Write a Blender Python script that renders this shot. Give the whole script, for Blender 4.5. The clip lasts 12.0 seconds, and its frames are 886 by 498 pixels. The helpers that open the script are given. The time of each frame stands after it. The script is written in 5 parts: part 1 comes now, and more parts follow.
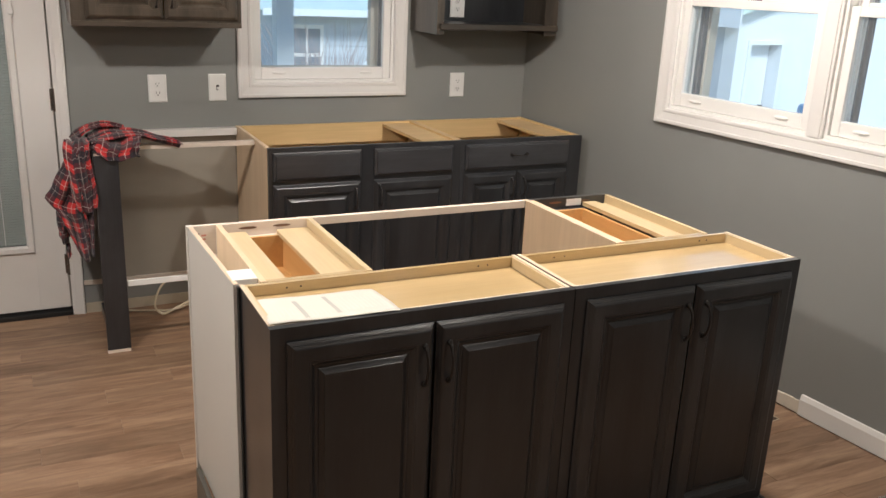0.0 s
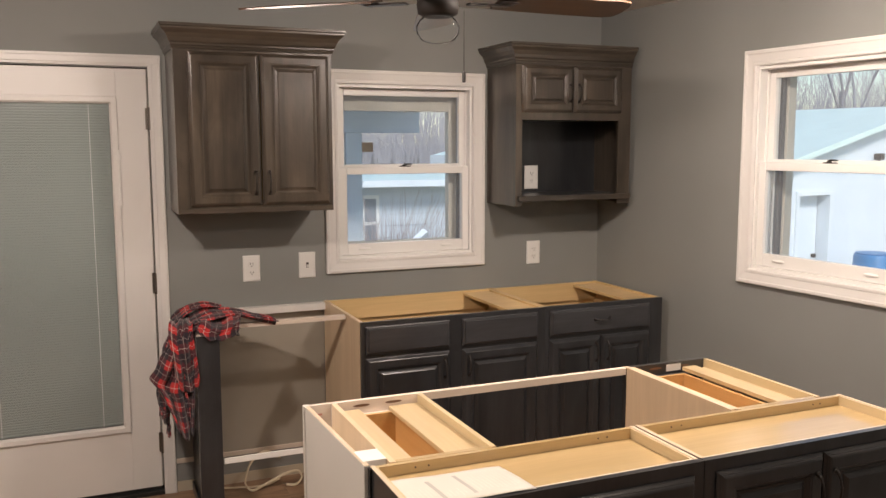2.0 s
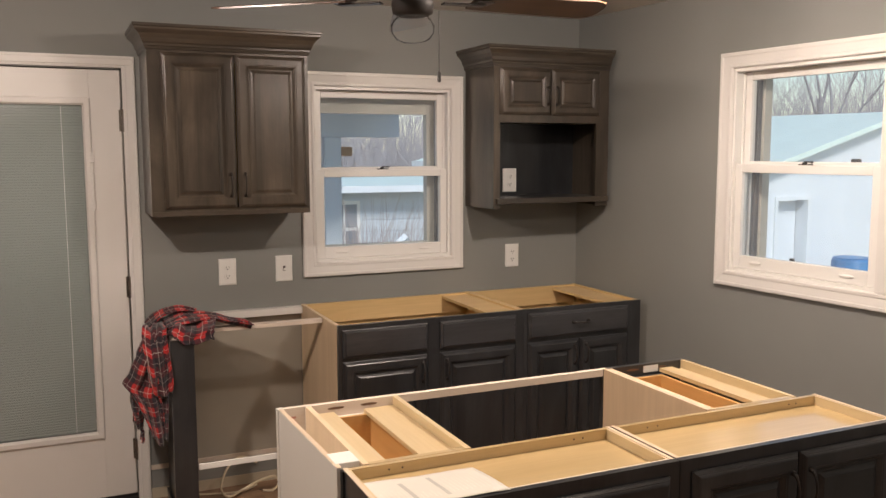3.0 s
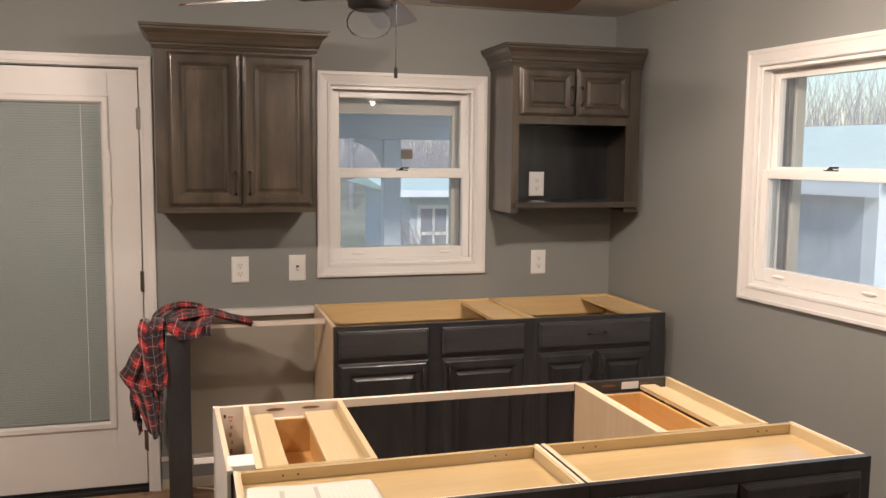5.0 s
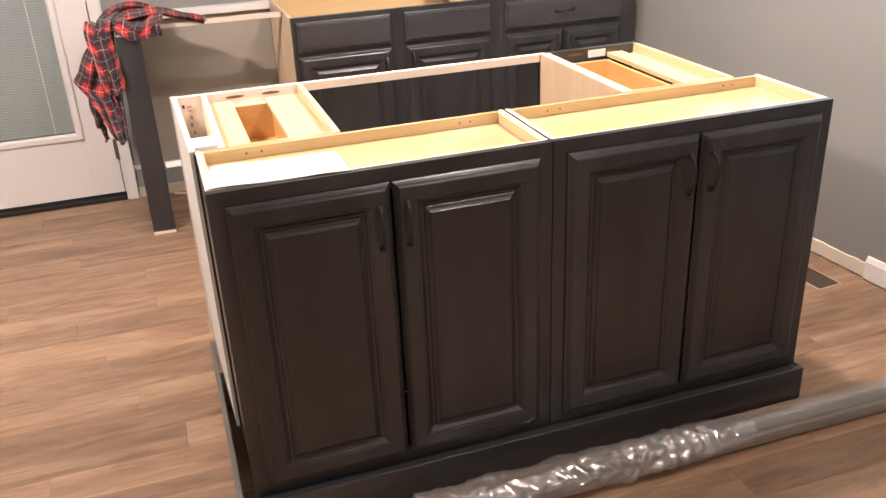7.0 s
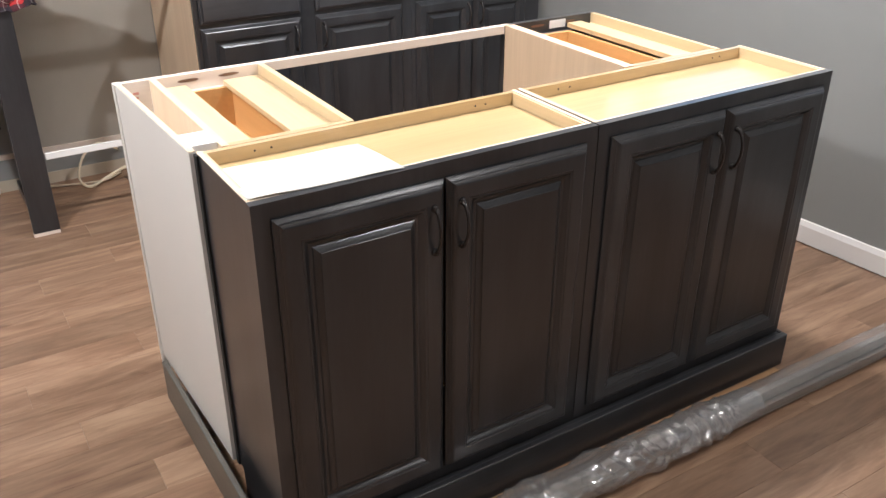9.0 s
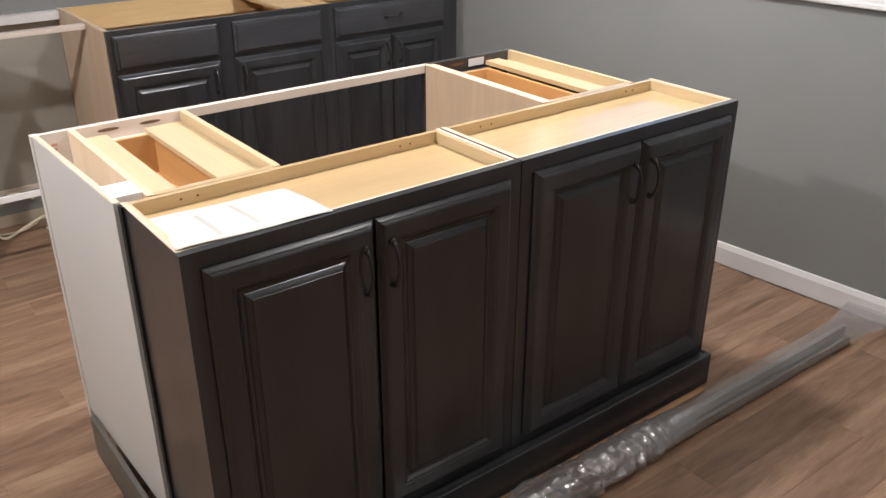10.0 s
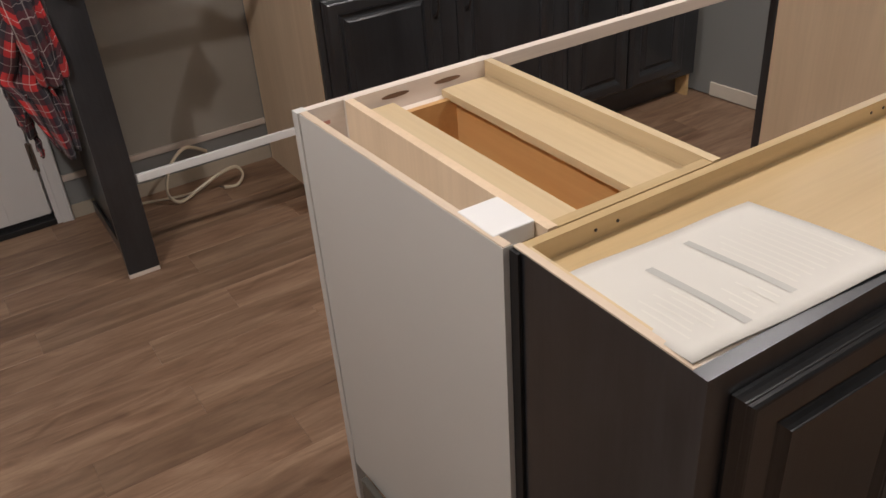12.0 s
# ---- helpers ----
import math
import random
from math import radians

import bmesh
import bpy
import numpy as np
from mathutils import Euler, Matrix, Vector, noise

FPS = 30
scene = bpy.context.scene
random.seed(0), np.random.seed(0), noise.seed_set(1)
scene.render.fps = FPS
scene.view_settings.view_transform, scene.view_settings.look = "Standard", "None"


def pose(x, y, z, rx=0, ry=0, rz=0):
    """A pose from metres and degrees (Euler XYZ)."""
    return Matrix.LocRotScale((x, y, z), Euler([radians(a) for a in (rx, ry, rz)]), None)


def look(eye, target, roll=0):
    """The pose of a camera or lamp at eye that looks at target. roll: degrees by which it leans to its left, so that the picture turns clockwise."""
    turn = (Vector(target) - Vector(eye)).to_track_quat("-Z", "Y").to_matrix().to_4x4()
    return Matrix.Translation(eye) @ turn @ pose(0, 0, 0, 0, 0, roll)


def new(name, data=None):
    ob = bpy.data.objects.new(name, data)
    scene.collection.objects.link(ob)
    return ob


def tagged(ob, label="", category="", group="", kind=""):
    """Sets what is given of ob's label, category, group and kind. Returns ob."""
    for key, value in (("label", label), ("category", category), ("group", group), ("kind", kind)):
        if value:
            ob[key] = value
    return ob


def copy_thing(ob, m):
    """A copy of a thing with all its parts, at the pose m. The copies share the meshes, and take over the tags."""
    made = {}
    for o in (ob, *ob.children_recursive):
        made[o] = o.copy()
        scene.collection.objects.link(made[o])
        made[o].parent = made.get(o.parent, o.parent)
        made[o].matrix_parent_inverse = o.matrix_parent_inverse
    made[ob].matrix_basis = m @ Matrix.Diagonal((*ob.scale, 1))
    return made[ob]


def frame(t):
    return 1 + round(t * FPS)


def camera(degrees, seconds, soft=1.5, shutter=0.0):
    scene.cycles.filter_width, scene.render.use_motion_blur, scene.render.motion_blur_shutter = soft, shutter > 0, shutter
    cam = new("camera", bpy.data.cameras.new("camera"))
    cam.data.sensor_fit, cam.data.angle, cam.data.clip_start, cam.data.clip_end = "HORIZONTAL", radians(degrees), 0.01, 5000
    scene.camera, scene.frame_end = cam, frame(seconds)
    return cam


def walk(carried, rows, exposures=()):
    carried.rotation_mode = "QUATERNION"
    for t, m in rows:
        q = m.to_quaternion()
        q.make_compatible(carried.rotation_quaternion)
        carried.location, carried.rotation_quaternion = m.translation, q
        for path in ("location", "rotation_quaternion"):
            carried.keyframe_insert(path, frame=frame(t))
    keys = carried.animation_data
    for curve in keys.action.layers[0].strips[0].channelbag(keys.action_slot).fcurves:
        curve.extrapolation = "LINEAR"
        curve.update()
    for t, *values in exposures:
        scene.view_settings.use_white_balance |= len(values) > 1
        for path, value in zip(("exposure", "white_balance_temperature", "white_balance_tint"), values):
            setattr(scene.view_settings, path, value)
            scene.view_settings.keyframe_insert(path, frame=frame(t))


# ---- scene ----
cam = camera(54.4, 12.0)
PATH = [
    (0, (0.786, 0.445, 1.589), (1.634, 2.155, 0.992), 2.6),
    (0.5, (0.798, 0.442, 1.606), (1.618, 2.208, 1.148), 1.6),
    (1, (0.771, 0.459, 1.614), (1.575, 2.251, 1.238), 1.1),
    (1.5, (0.651, 0.475, 1.629), (1.447, 2.287, 1.339), 0.8),
    (2, (0.591, 0.476, 1.643), (1.369, 2.303, 1.402), -0.1),
    (2.5, (0.598, 0.477, 1.635), (1.388, 2.299, 1.401), -0.3),
    (3, (0.618, 0.484, 1.623), (1.434, 2.296, 1.397), -0.1),
    (3.2, (0.657, 0.485, 1.623), (1.478, 2.296, 1.406), -0.1),
    (4.8, (1.136, 0.413, 1.607), (1.735, 2.31, 1.397), 0.7),
    (5, (1.128, 0.403, 1.602), (1.688, 2.311, 1.389), 0.6),
    (5.5, (1.15, 0.385, 1.585), (1.698, 2.292, 1.332), -0.0),
    (6, (1.144, 0.386, 1.528), (1.674, 2.222, 0.937), -0.7),
    (6.5, (1.157, 0.4, 1.495), (1.684, 2.17, 0.726), -1.8),
    (7, (1.166, 0.41, 1.487), (1.715, 2.136, 0.639), -2.7),
    (7.2, (1.160, 0.418, 1.476), (1.711, 2.130, 0.602), -3.1),
    (8.8, (0.791, 0.802, 1.48), (1.625, 2.363, 0.549), -1.5),
    (9, (0.791, 0.813, 1.485), (1.728, 2.313, 0.551), 0.1),
    (9.5, (0.798, 0.802, 1.509), (1.859, 2.265, 0.65), -0.2),
    (10, (0.779, 0.805, 1.506), (1.872, 2.238, 0.639), -0.1),
    (10.5, (0.762, 0.868, 1.471), (1.852, 2.299, 0.595), 0.1),
    (11, (0.743, 1.0, 1.439), (1.766, 2.401, 0.442), -0.2),
    (11.5, (0.802, 1.319, 1.435), (1.73, 2.77, 0.418), -2.2),
    (12, (0.72, 1.705, 1.396), (1.581, 3.168, 0.337), -4.4),
]
walk(cam, [(t, look(eye, target, roll)) for t, eye, target, roll in PATH],
     [(0.0, 0.28, 5850, 3), (0.5, 0.14, 6000, 6), (1.0, 0.14, 6150, 8), (2.0, 0.14, 6500, 10), (3.0, 0.00, 6600, 10), (5.5, 0.20, 6600, 10), (6.0, 0.32, 6450, 11), (6.5, 1.10, 6300, 13), (7.2, 1.22, 6050, 13),
      (9.0, 0.92, 5300, 4), (9.5, 0.62, 5300, 4), (10.5, 0.52, 5450, 5), (11.0, 1.00, 5400, 5), (11.5, 0.60, 5250, 3), (12.0, -0.38, 5650, 6)])

# ---- world, daylight and lamps ----
world = bpy.data.worlds.new("sky")
scene.world = world
world.use_nodes = True
wn = world.node_tree.nodes
sky = wn.new("ShaderNodeTexSky")
sky.sky_type = "NISHITA"
sky.sun_disc = False
sky.sun_elevation = radians(38)
sky.sun_rotation = radians(180)
sky.air_density = 1.2
sky.ozone_density = 3.0
sky.dust_density = 0.4
wn["Background"].inputs["Strength"].default_value = 0.15
world.node_tree.links.new(sky.outputs["Color"], wn["Background"].inputs["Color"])

sun = new("sun", bpy.data.lights.new("sun", "SUN"))
sun.data.energy, sun.data.angle, sun.data.color = 2.7, radians(12), (1.0, 0.97, 0.93)
sun.matrix_world = look((0, 0, 10), (1.5, 6.0, 4.9))

# flush disc lamps: x, y, watts; the last is unseen, added as fill
LAMPS = [(0.26, 2.74, 67.0), (2.40, 2.74, 55.0), (0.40, 1.40, 9.5), (2.25, 1.40, 14.5), (3.38, -1.95, 12.0), (0.2, -1.95, 12.0)]
LAMP_COLOUR = (1.0, 0.835, 0.735)
CEIL = 2.34
for lx, ly, watts in LAMPS:
    glow = new("lamp_glow", bpy.data.lights.new("lamp_glow", "POINT"))
    glow.data.shadow_soft_size = 0.03
    glow.data.energy, glow.data.color = 0.66 * watts, LAMP_COLOUR
    glow.matrix_world = pose(lx, ly, CEIL - 0.075)
    down = new("lamp_downward_glow", bpy.data.lights.new("lamp_downward_glow", "AREA"))
    down.data.shape, down.data.size = "DISK", 0.20
    down.data.energy, down.data.color = 0.26 * watts, LAMP_COLOUR
    down.matrix_world = pose(lx, ly, CEIL - 0.044)

# ---- geometry helpers ----


def add_box(bm, x0, x1, y0, y1, z0, z1, bevel=0.0):
    vs = [bm.verts.new((x, y, z)) for z in (z0, z1) for y in (y0, y1) for x in (x0, x1)]
    fs = [bm.faces.new([vs[i] for i in q]) for q in
          ((0, 2, 3, 1), (4, 5, 7, 6), (0, 1, 5, 4), (2, 6, 7, 3), (0, 4, 6, 2), (1, 3, 7, 5))]
    if bevel:
        es = list({e for f in fs for e in f.edges})
        bmesh.ops.bevel(bm, geom=es, offset=bevel, segments=2, profile=0.5, affect="EDGES")
    return bm


def box(x0, x1, y0, y1, z0, z1, bevel=0.0):
    return add_box(bmesh.new(), x0, x1, y0, y1, z0, z1, bevel)


def quad(x0, x1, y, z0, z1):
    """One sheet of glass that looks along -y."""
    bm = bmesh.new()
    bm.faces.new([bm.verts.new(p) for p in ((x0, y, z0), (x1, y, z0), (x1, y, z1), (x0, y, z1))])
    return bm


def boxes(rows, bevel=0.0):
    bm = bmesh.new()
    for r in rows:
        add_box(bm, *r, bevel=bevel)
    return bm


def rings(bm, x0, x1, z0, z1, profile, close_first=False, close_last=True):
    """Nested mitred rectangles in the xz plane; profile holds (inset, y)."""
    loops = []
    for d, y in profile:
        loops.append([bm.verts.new(p) for p in ((x0 + d, y, z0 + d), (x1 - d, y, z0 + d), (x1 - d, y, z1 - d), (x0 + d, y, z1 - d))])
    for a, b in zip(loops, loops[1:]):
        for i in range(4):
            j = (i + 1) % 4
            bm.faces.new((a[i], a[j], b[j], b[i]))
    if close_last:
        bm.faces.new(loops[-1])
    if close_first:
        bm.faces.new(loops[0][::-1])
    return bm


def lathe(profile, steps=24, centre=(0, 0), bm=None):
    bm = bm or bmesh.new()
    cx, cy = centre
    loops = [[bm.verts.new((cx + r * math.cos(math.tau * k / steps), cy + r * math.sin(math.tau * k / steps), z)) for k in range(steps)] for r, z in profile]
    for a, b in zip(loops, loops[1:]):
        for i in range(steps):
            j = (i + 1) % steps
            bm.faces.new((a[i], a[j], b[j], b[i]))
    bm.faces.new(loops[0][::-1])
    bm.faces.new(loops[-1])
    return bm


def tube(points, radius, sides=8, bm=None, flat=1.0):
    """A round bar along points."""
    bm = bm or bmesh.new()
    pts = [Vector(p) for p in points]
    last = None
    loops = []
    up = Vector((0, 0, 1))
    for i, p in enumerate(pts):
        d = (pts[min(i + 1, len(pts) - 1)] - pts[max(i - 1, 0)]).normalized()
        ref = up if abs(d.dot(up)) < 0.92 else Vector((0, 1, 0))
        if last is not None:
            ref = last
        a = (ref - d * ref.dot(d)).normalized()
        last = a
        b = d.cross(a)
        r = radius[i] if isinstance(radius, (list, tuple)) else radius
        loops.append([bm.verts.new(p + a * (r * math.cos(math.tau * k / sides)) + b * (r * flat * math.sin(math.tau * k / sides))) for k in range(sides)])
    for a, b in zip(loops, loops[1:]):
        for i in range(sides):
            j = (i + 1) % sides
            bm.faces.new((a[i], a[j], b[j], b[i]))
    bm.faces.new(loops[0][::-1])
    bm.faces.new(loops[-1])
    return bm


def part(name, bm, material, parent=None, label="", smooth=False, flip=True):
    me = bpy.data.meshes.new(name)
    if flip:
        bmesh.ops.recalc_face_normals(bm, faces=bm.faces)
    if smooth:
        for f in bm.faces:
            f.smooth = True
    bm.to_mesh(me)
    bm.free()
    me.materials.append(material)
    ob = new(name, me)
    if parent is not None:
        ob.parent = parent
    if label:
        ob["label"] = label
    return ob


def thing(name, m, label, category, group="", kind=""):
    ob = new(name)
    ob.empty_display_size = 0.1
    ob.matrix_world = m
    return tagged(ob, label, category, group, kind)


# ---- materials ----


def nodes_of(name):
    m = bpy.data.materials.new(name)
    m.use_nodes = True
    nt = m.node_tree
    return m, nt, nt.nodes["Principled BSDF"]


def coords(nt, scale, generated=False, spread=0.0):
    tc = nt.nodes.new("ShaderNodeTexCoord")
    mp = nt.nodes.new("ShaderNodeMapping")
    mp.inputs["Scale"].default_value = scale
    nt.links.new(tc.outputs["Object"], mp.inputs["Vector"])
    if spread:
        oi = nt.nodes.new("ShaderNodeObjectInfo")
        mul = nt.nodes.new("ShaderNodeMath")
        mul.operation = "MULTIPLY"
        mul.inputs[1].default_value = spread
        nt.links.new(oi.outputs["Random"], mul.inputs[0])
        comb = nt.nodes.new("ShaderNodeCombineXYZ")
        for k in range(3):
            nt.links.new(mul.outputs[0], comb.inputs[k])
        nt.links.new(comb.outputs[0], mp.inputs["Location"])
    return mp.outputs["Vector"]


def noise_tex(nt, vec, scale, detail=4.0, rough=0.55, distortion=0.0):
    n = nt.nodes.new("ShaderNodeTexNoise")
    n.inputs["Scale"].default_value = scale
    n.inputs["Detail"].default_value = detail
    n.inputs["Roughness"].default_value = rough
    n.inputs["Distortion"].default_value = distortion
    nt.links.new(vec, n.inputs["Vector"])
    return n.outputs["Fac"]


def ramp(nt, fac, stops):
    r = nt.nodes.new("ShaderNodeValToRGB")
    els = r.color_ramp.elements
    while len(els) < len(stops):
        els.new(0.5)
    for e, (p, c) in zip(els, stops):
        e.position, e.color = p, (*c, 1.0)
    nt.links.new(fac, r.inputs["Fac"])
    return r.outputs["Color"]


def mix(nt, a, b, fac, kind="MIX"):
    m = nt.nodes.new("ShaderNodeMix")
    m.data_type, m.blend_type = "RGBA", kind
    for key, v in ((0, fac), (6, a), (7, b)):
        if isinstance(v, (int, float)):
            m.inputs[key].default_value = v
        elif isinstance(v, tuple):
            m.inputs[key].default_value = (*v, 1.0)
        else:
            nt.links.new(v, m.inputs[key])
    return m.outputs[2]


def bump(nt, bsdf, height, strength=0.2, distance=0.002):
    b = nt.nodes.new("ShaderNodeBump")
    b.inputs["Strength"].default_value = strength
    b.inputs["Distance"].default_value = distance
    nt.links.new(height, b.inputs["Height"])
    nt.links.new(b.outputs["Normal"], bsdf.inputs["Normal"])


def shade(c, k):
    return tuple(min(1.0, v * k) for v in c)


def paint(name, colour, rough=0.6, vary=0.06, grain=220.0, relief=0.12, spec=0.5):
    m, nt, b = nodes_of(name)
    big = noise_tex(nt, coords(nt, (1, 1, 1)), 2.3, 5.0)
    col = ramp(nt, big, [(0.25, shade(colour, 1 - vary)), (0.75, shade(colour, 1 + vary))])
    nt.links.new(col, b.inputs["Base Color"])
    fine = noise_tex(nt, coords(nt, (1, 1, 1)), grain, 3.0)
    rr = nt.nodes.new("ShaderNodeMapRange")
    rr.inputs["To Min"].default_value, rr.inputs["To Max"].default_value = rough - 0.06, rough + 0.06
    nt.links.new(noise_tex(nt, coords(nt, (1, 1, 1)), 9.0, 4.0), rr.inputs["Value"])
    nt.links.new(rr.outputs[0], b.inputs["Roughness"])
    b.inputs["Specular IOR Level"].default_value = spec
    bump(nt, b, fine, relief, 0.0015)
    return m


def wood(name, dark, light, rough=0.45, along="z", spread=7.0, figure=1.0, relief=0.15, streaks=0.45, coat=0.0, smoke=0.0):
    """Grain runs along one axis; boards vary by a random shift."""
    m, nt, b = nodes_of(name)
    k = {"x": 0, "y": 1, "z": 2}[along]
    s1, s2 = [9.0, 9.0, 9.0], [120.0, 120.0, 120.0]
    s1[k], s2[k] = 0.8, 4.0
    f1 = noise_tex(nt, coords(nt, s1, spread=spread), 1.0, 5.0, 0.6, 0.6 * figure)
    f2 = noise_tex(nt, coords(nt, s2, spread=spread), 1.0, 3.0)
    col = ramp(nt, f1, [(0.28, dark), (0.5, tuple((a + c) / 2 for a, c in zip(dark, light))), (0.74, light)])
    streak = ramp(nt, f2, [(0.35, (0.72, 0.70, 0.68)), (0.6, (1.0, 1.0, 1.0))])
    col = mix(nt, col, streak, streaks, "MULTIPLY")
    if smoke:
        cloud = noise_tex(nt, coords(nt, [v * 0.45 + 1.6 for v in s1], spread=spread), 1.0, 4.0, 0.6, 1.2)
        col = mix(nt, col, ramp(nt, cloud, [(0.30, (0.52, 0.52, 0.53)), (0.52, (0.95, 0.95, 0.95)), (0.72, (1.45, 1.44, 1.42))]), smoke, "MULTIPLY")
    oi = nt.nodes.new("ShaderNodeObjectInfo")
    tone = ramp(nt, oi.outputs["Random"], [(0.0, (0.90, 0.90, 0.90)), (1.0, (1.0, 1.0, 1.0))])
    col = mix(nt, col, tone, 0.6, "MULTIPLY")
    nt.links.new(col, b.inputs["Base Color"])
    b.inputs["Roughness"].default_value = rough
    b.inputs["Coat Weight"].default_value = coat
    b.inputs["Coat Roughness"].default_value = 0.22
    bump(nt, b, f2, relief, 0.0008)
    return m


WALL = paint("grey_wall_paint", (0.250, 0.254, 0.243), 0.62, 0.04, 260, 0.14, 0.35)
CEILING_PAINT = paint("ceiling_paint", (0.66, 0.65, 0.62), 0.8, 0.04, 90, 0.5, 0.3)
TRIM = paint("white_trim_paint", (0.76, 0.74, 0.71), 0.38, 0.03, 160, 0.06)
CREAM_TRIM = paint("cream_outer_trim", (0.62, 0.61, 0.54), 0.6, 0.05, 60, 0.1)
STORM = paint("shaded_storm_aluminium", (0.16, 0.18, 0.20), 0.5, 0.08, 80, 0.05)
VINYL = paint("white_vinyl", (0.82, 0.81, 0.78), 0.32, 0.02, 120, 0.03)
PLATE = paint("white_plate_plastic", (0.80, 0.79, 0.76), 0.3, 0.02, 60, 0.02)
DRYWALL = paint("bare_drywall", (0.50, 0.44, 0.34), 0.85, 0.18, 60, 0.4, 0.2)
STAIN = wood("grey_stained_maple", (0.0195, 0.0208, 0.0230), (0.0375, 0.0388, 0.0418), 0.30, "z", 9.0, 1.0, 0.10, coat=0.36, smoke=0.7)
# Crosswise copy is lighter: the back drawers' stronger light is in its colour.
STAIN_H = wood("lighter_stained_maple_crosswise", (0.0240, 0.0252, 0.0280), (0.0560, 0.0570, 0.0610), 0.30, "x", 9.0, 1.0, 0.10, coat=0.36, smoke=0.7)
# Raised panels take a tone about a fifth darker than their frames.
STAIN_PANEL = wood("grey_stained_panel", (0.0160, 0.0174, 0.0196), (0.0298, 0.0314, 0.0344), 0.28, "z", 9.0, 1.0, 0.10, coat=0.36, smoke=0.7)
# Wall cabinets: the same stain, with warm lamp light put into its colour.
LIT_STAIN = wood("upper_lit_stain", (0.034, 0.0275, 0.0200), (0.108, 0.086, 0.064), 0.30, "z", 9.0, 1.0, 0.10, coat=0.36, smoke=0.7)
LIT_STAIN_H = wood("upper_lit_stain_crosswise", (0.034, 0.0275, 0.0200), (0.108, 0.086, 0.064), 0.30, "x", 9.0, 1.0, 0.10, coat=0.36, smoke=0.7)
MAPLE = wood("clear_maple_ply", (0.530, 0.378, 0.178), (0.640, 0.476, 0.248), 0.30, "x", 9.0, 0.7, 0.04, coat=1.0, streaks=0.20)
MAPLE.node_tree.nodes["Principled BSDF"].inputs["Coat Roughness"].default_value = 0.12
MAPLE_Y = wood("clear_maple_ply_across", (0.57, 0.432, 0.240), (0.675, 0.538, 0.322), 0.40, "y", 9.0, 0.7, 0.05, coat=0.2, streaks=0.16)
RAW = wood("raw_maple_side", (0.67, 0.51, 0.335), (0.80, 0.63, 0.435), 0.6, "z", 9.0, 0.8, 0.08, streaks=0.16)
RAW_X = wood("raw_poplar_rail", (0.66, 0.57, 0.48), (0.78, 0.69, 0.60), 0.62, "x", 9.0, 0.8, 0.10, streaks=0.16)
RAW_Y = wood("raw_poplar_edge", (0.58, 0.46, 0.33), (0.72, 0.59, 0.44), 0.62, "y", 9.0, 0.8, 0.10, streaks=0.16)
MAPLE_O = wood("amber_maple_ply", (0.66, 0.450, 0.205), (0.82, 0.590, 0.295), 0.40, "x", 9.0, 0.9, 0.05, coat=0.2, streaks=0.2)
DRAWER_WOOD = wood("orange_drawer_birch", (0.54, 0.300, 0.105), (0.68, 0.425, 0.175), 0.38, "y", 9.0, 0.8, 0.06, coat=0.2, streaks=0.16)
PRIMED = paint("primed_panel", (0.62, 0.60, 0.55), 0.5, 0.03, 140, 0.05)
BRONZE = paint("oil_rubbed_bronze", (0.022, 0.018, 0.016), 0.34, 0.1, 200, 0.05)
FAN_BRONZE = paint("matt_dark_bronze", (0.020, 0.016, 0.014), 0.6, 0.1, 120, 0.05, 0.3)
BLACK = paint("black_rubber", (0.012, 0.012, 0.012), 0.6, 0.1, 80, 0.1)
NICKEL = paint("worn_nickel", (0.20, 0.175, 0.15), 0.35, 0.08, 100, 0.05)
NICKEL.node_tree.nodes["Principled BSDF"].inputs["Metallic"].default_value = 0.9
PENCIL = paint("pencil_line", (0.34, 0.22, 0.17), 0.7, 0.1, 60, 0.05)
RED_STAMP = paint("faded_red_stamp", (0.52, 0.24, 0.19), 0.7, 0.2, 60, 0.05)
POCKET = paint("brown_pocket_hole", (0.16, 0.09, 0.05), 0.7, 0.1, 60, 0.05)
SLOT = paint("dark_slot", (0.03, 0.022, 0.018), 0.7, 0.05, 60, 0.05)
PAPER = paint("cream_paper", (0.63, 0.605, 0.54), 0.7, 0.03, 80, 0.08)
FOLD_GREY = paint("grey_fold_line", (0.44, 0.43, 0.39), 0.7, 0.15, 90, 0.02)
INK_LIGHT = paint("faint_print", (0.68, 0.655, 0.58), 0.7, 0.1, 90, 0.02)
CABLE = paint("cream_cable_sheath", (0.70, 0.62, 0.46), 0.5, 0.05, 90, 0.05)
BLADE = wood("dark_walnut_blade", (0.060, 0.028, 0.016), (0.12, 0.060, 0.035), 0.35, "x", 5.0, 0.8, 0.05, coat=0.3)
TAG = paint("white_label", (0.78, 0.78, 0.76), 0.5, 0.02, 60, 0.02)


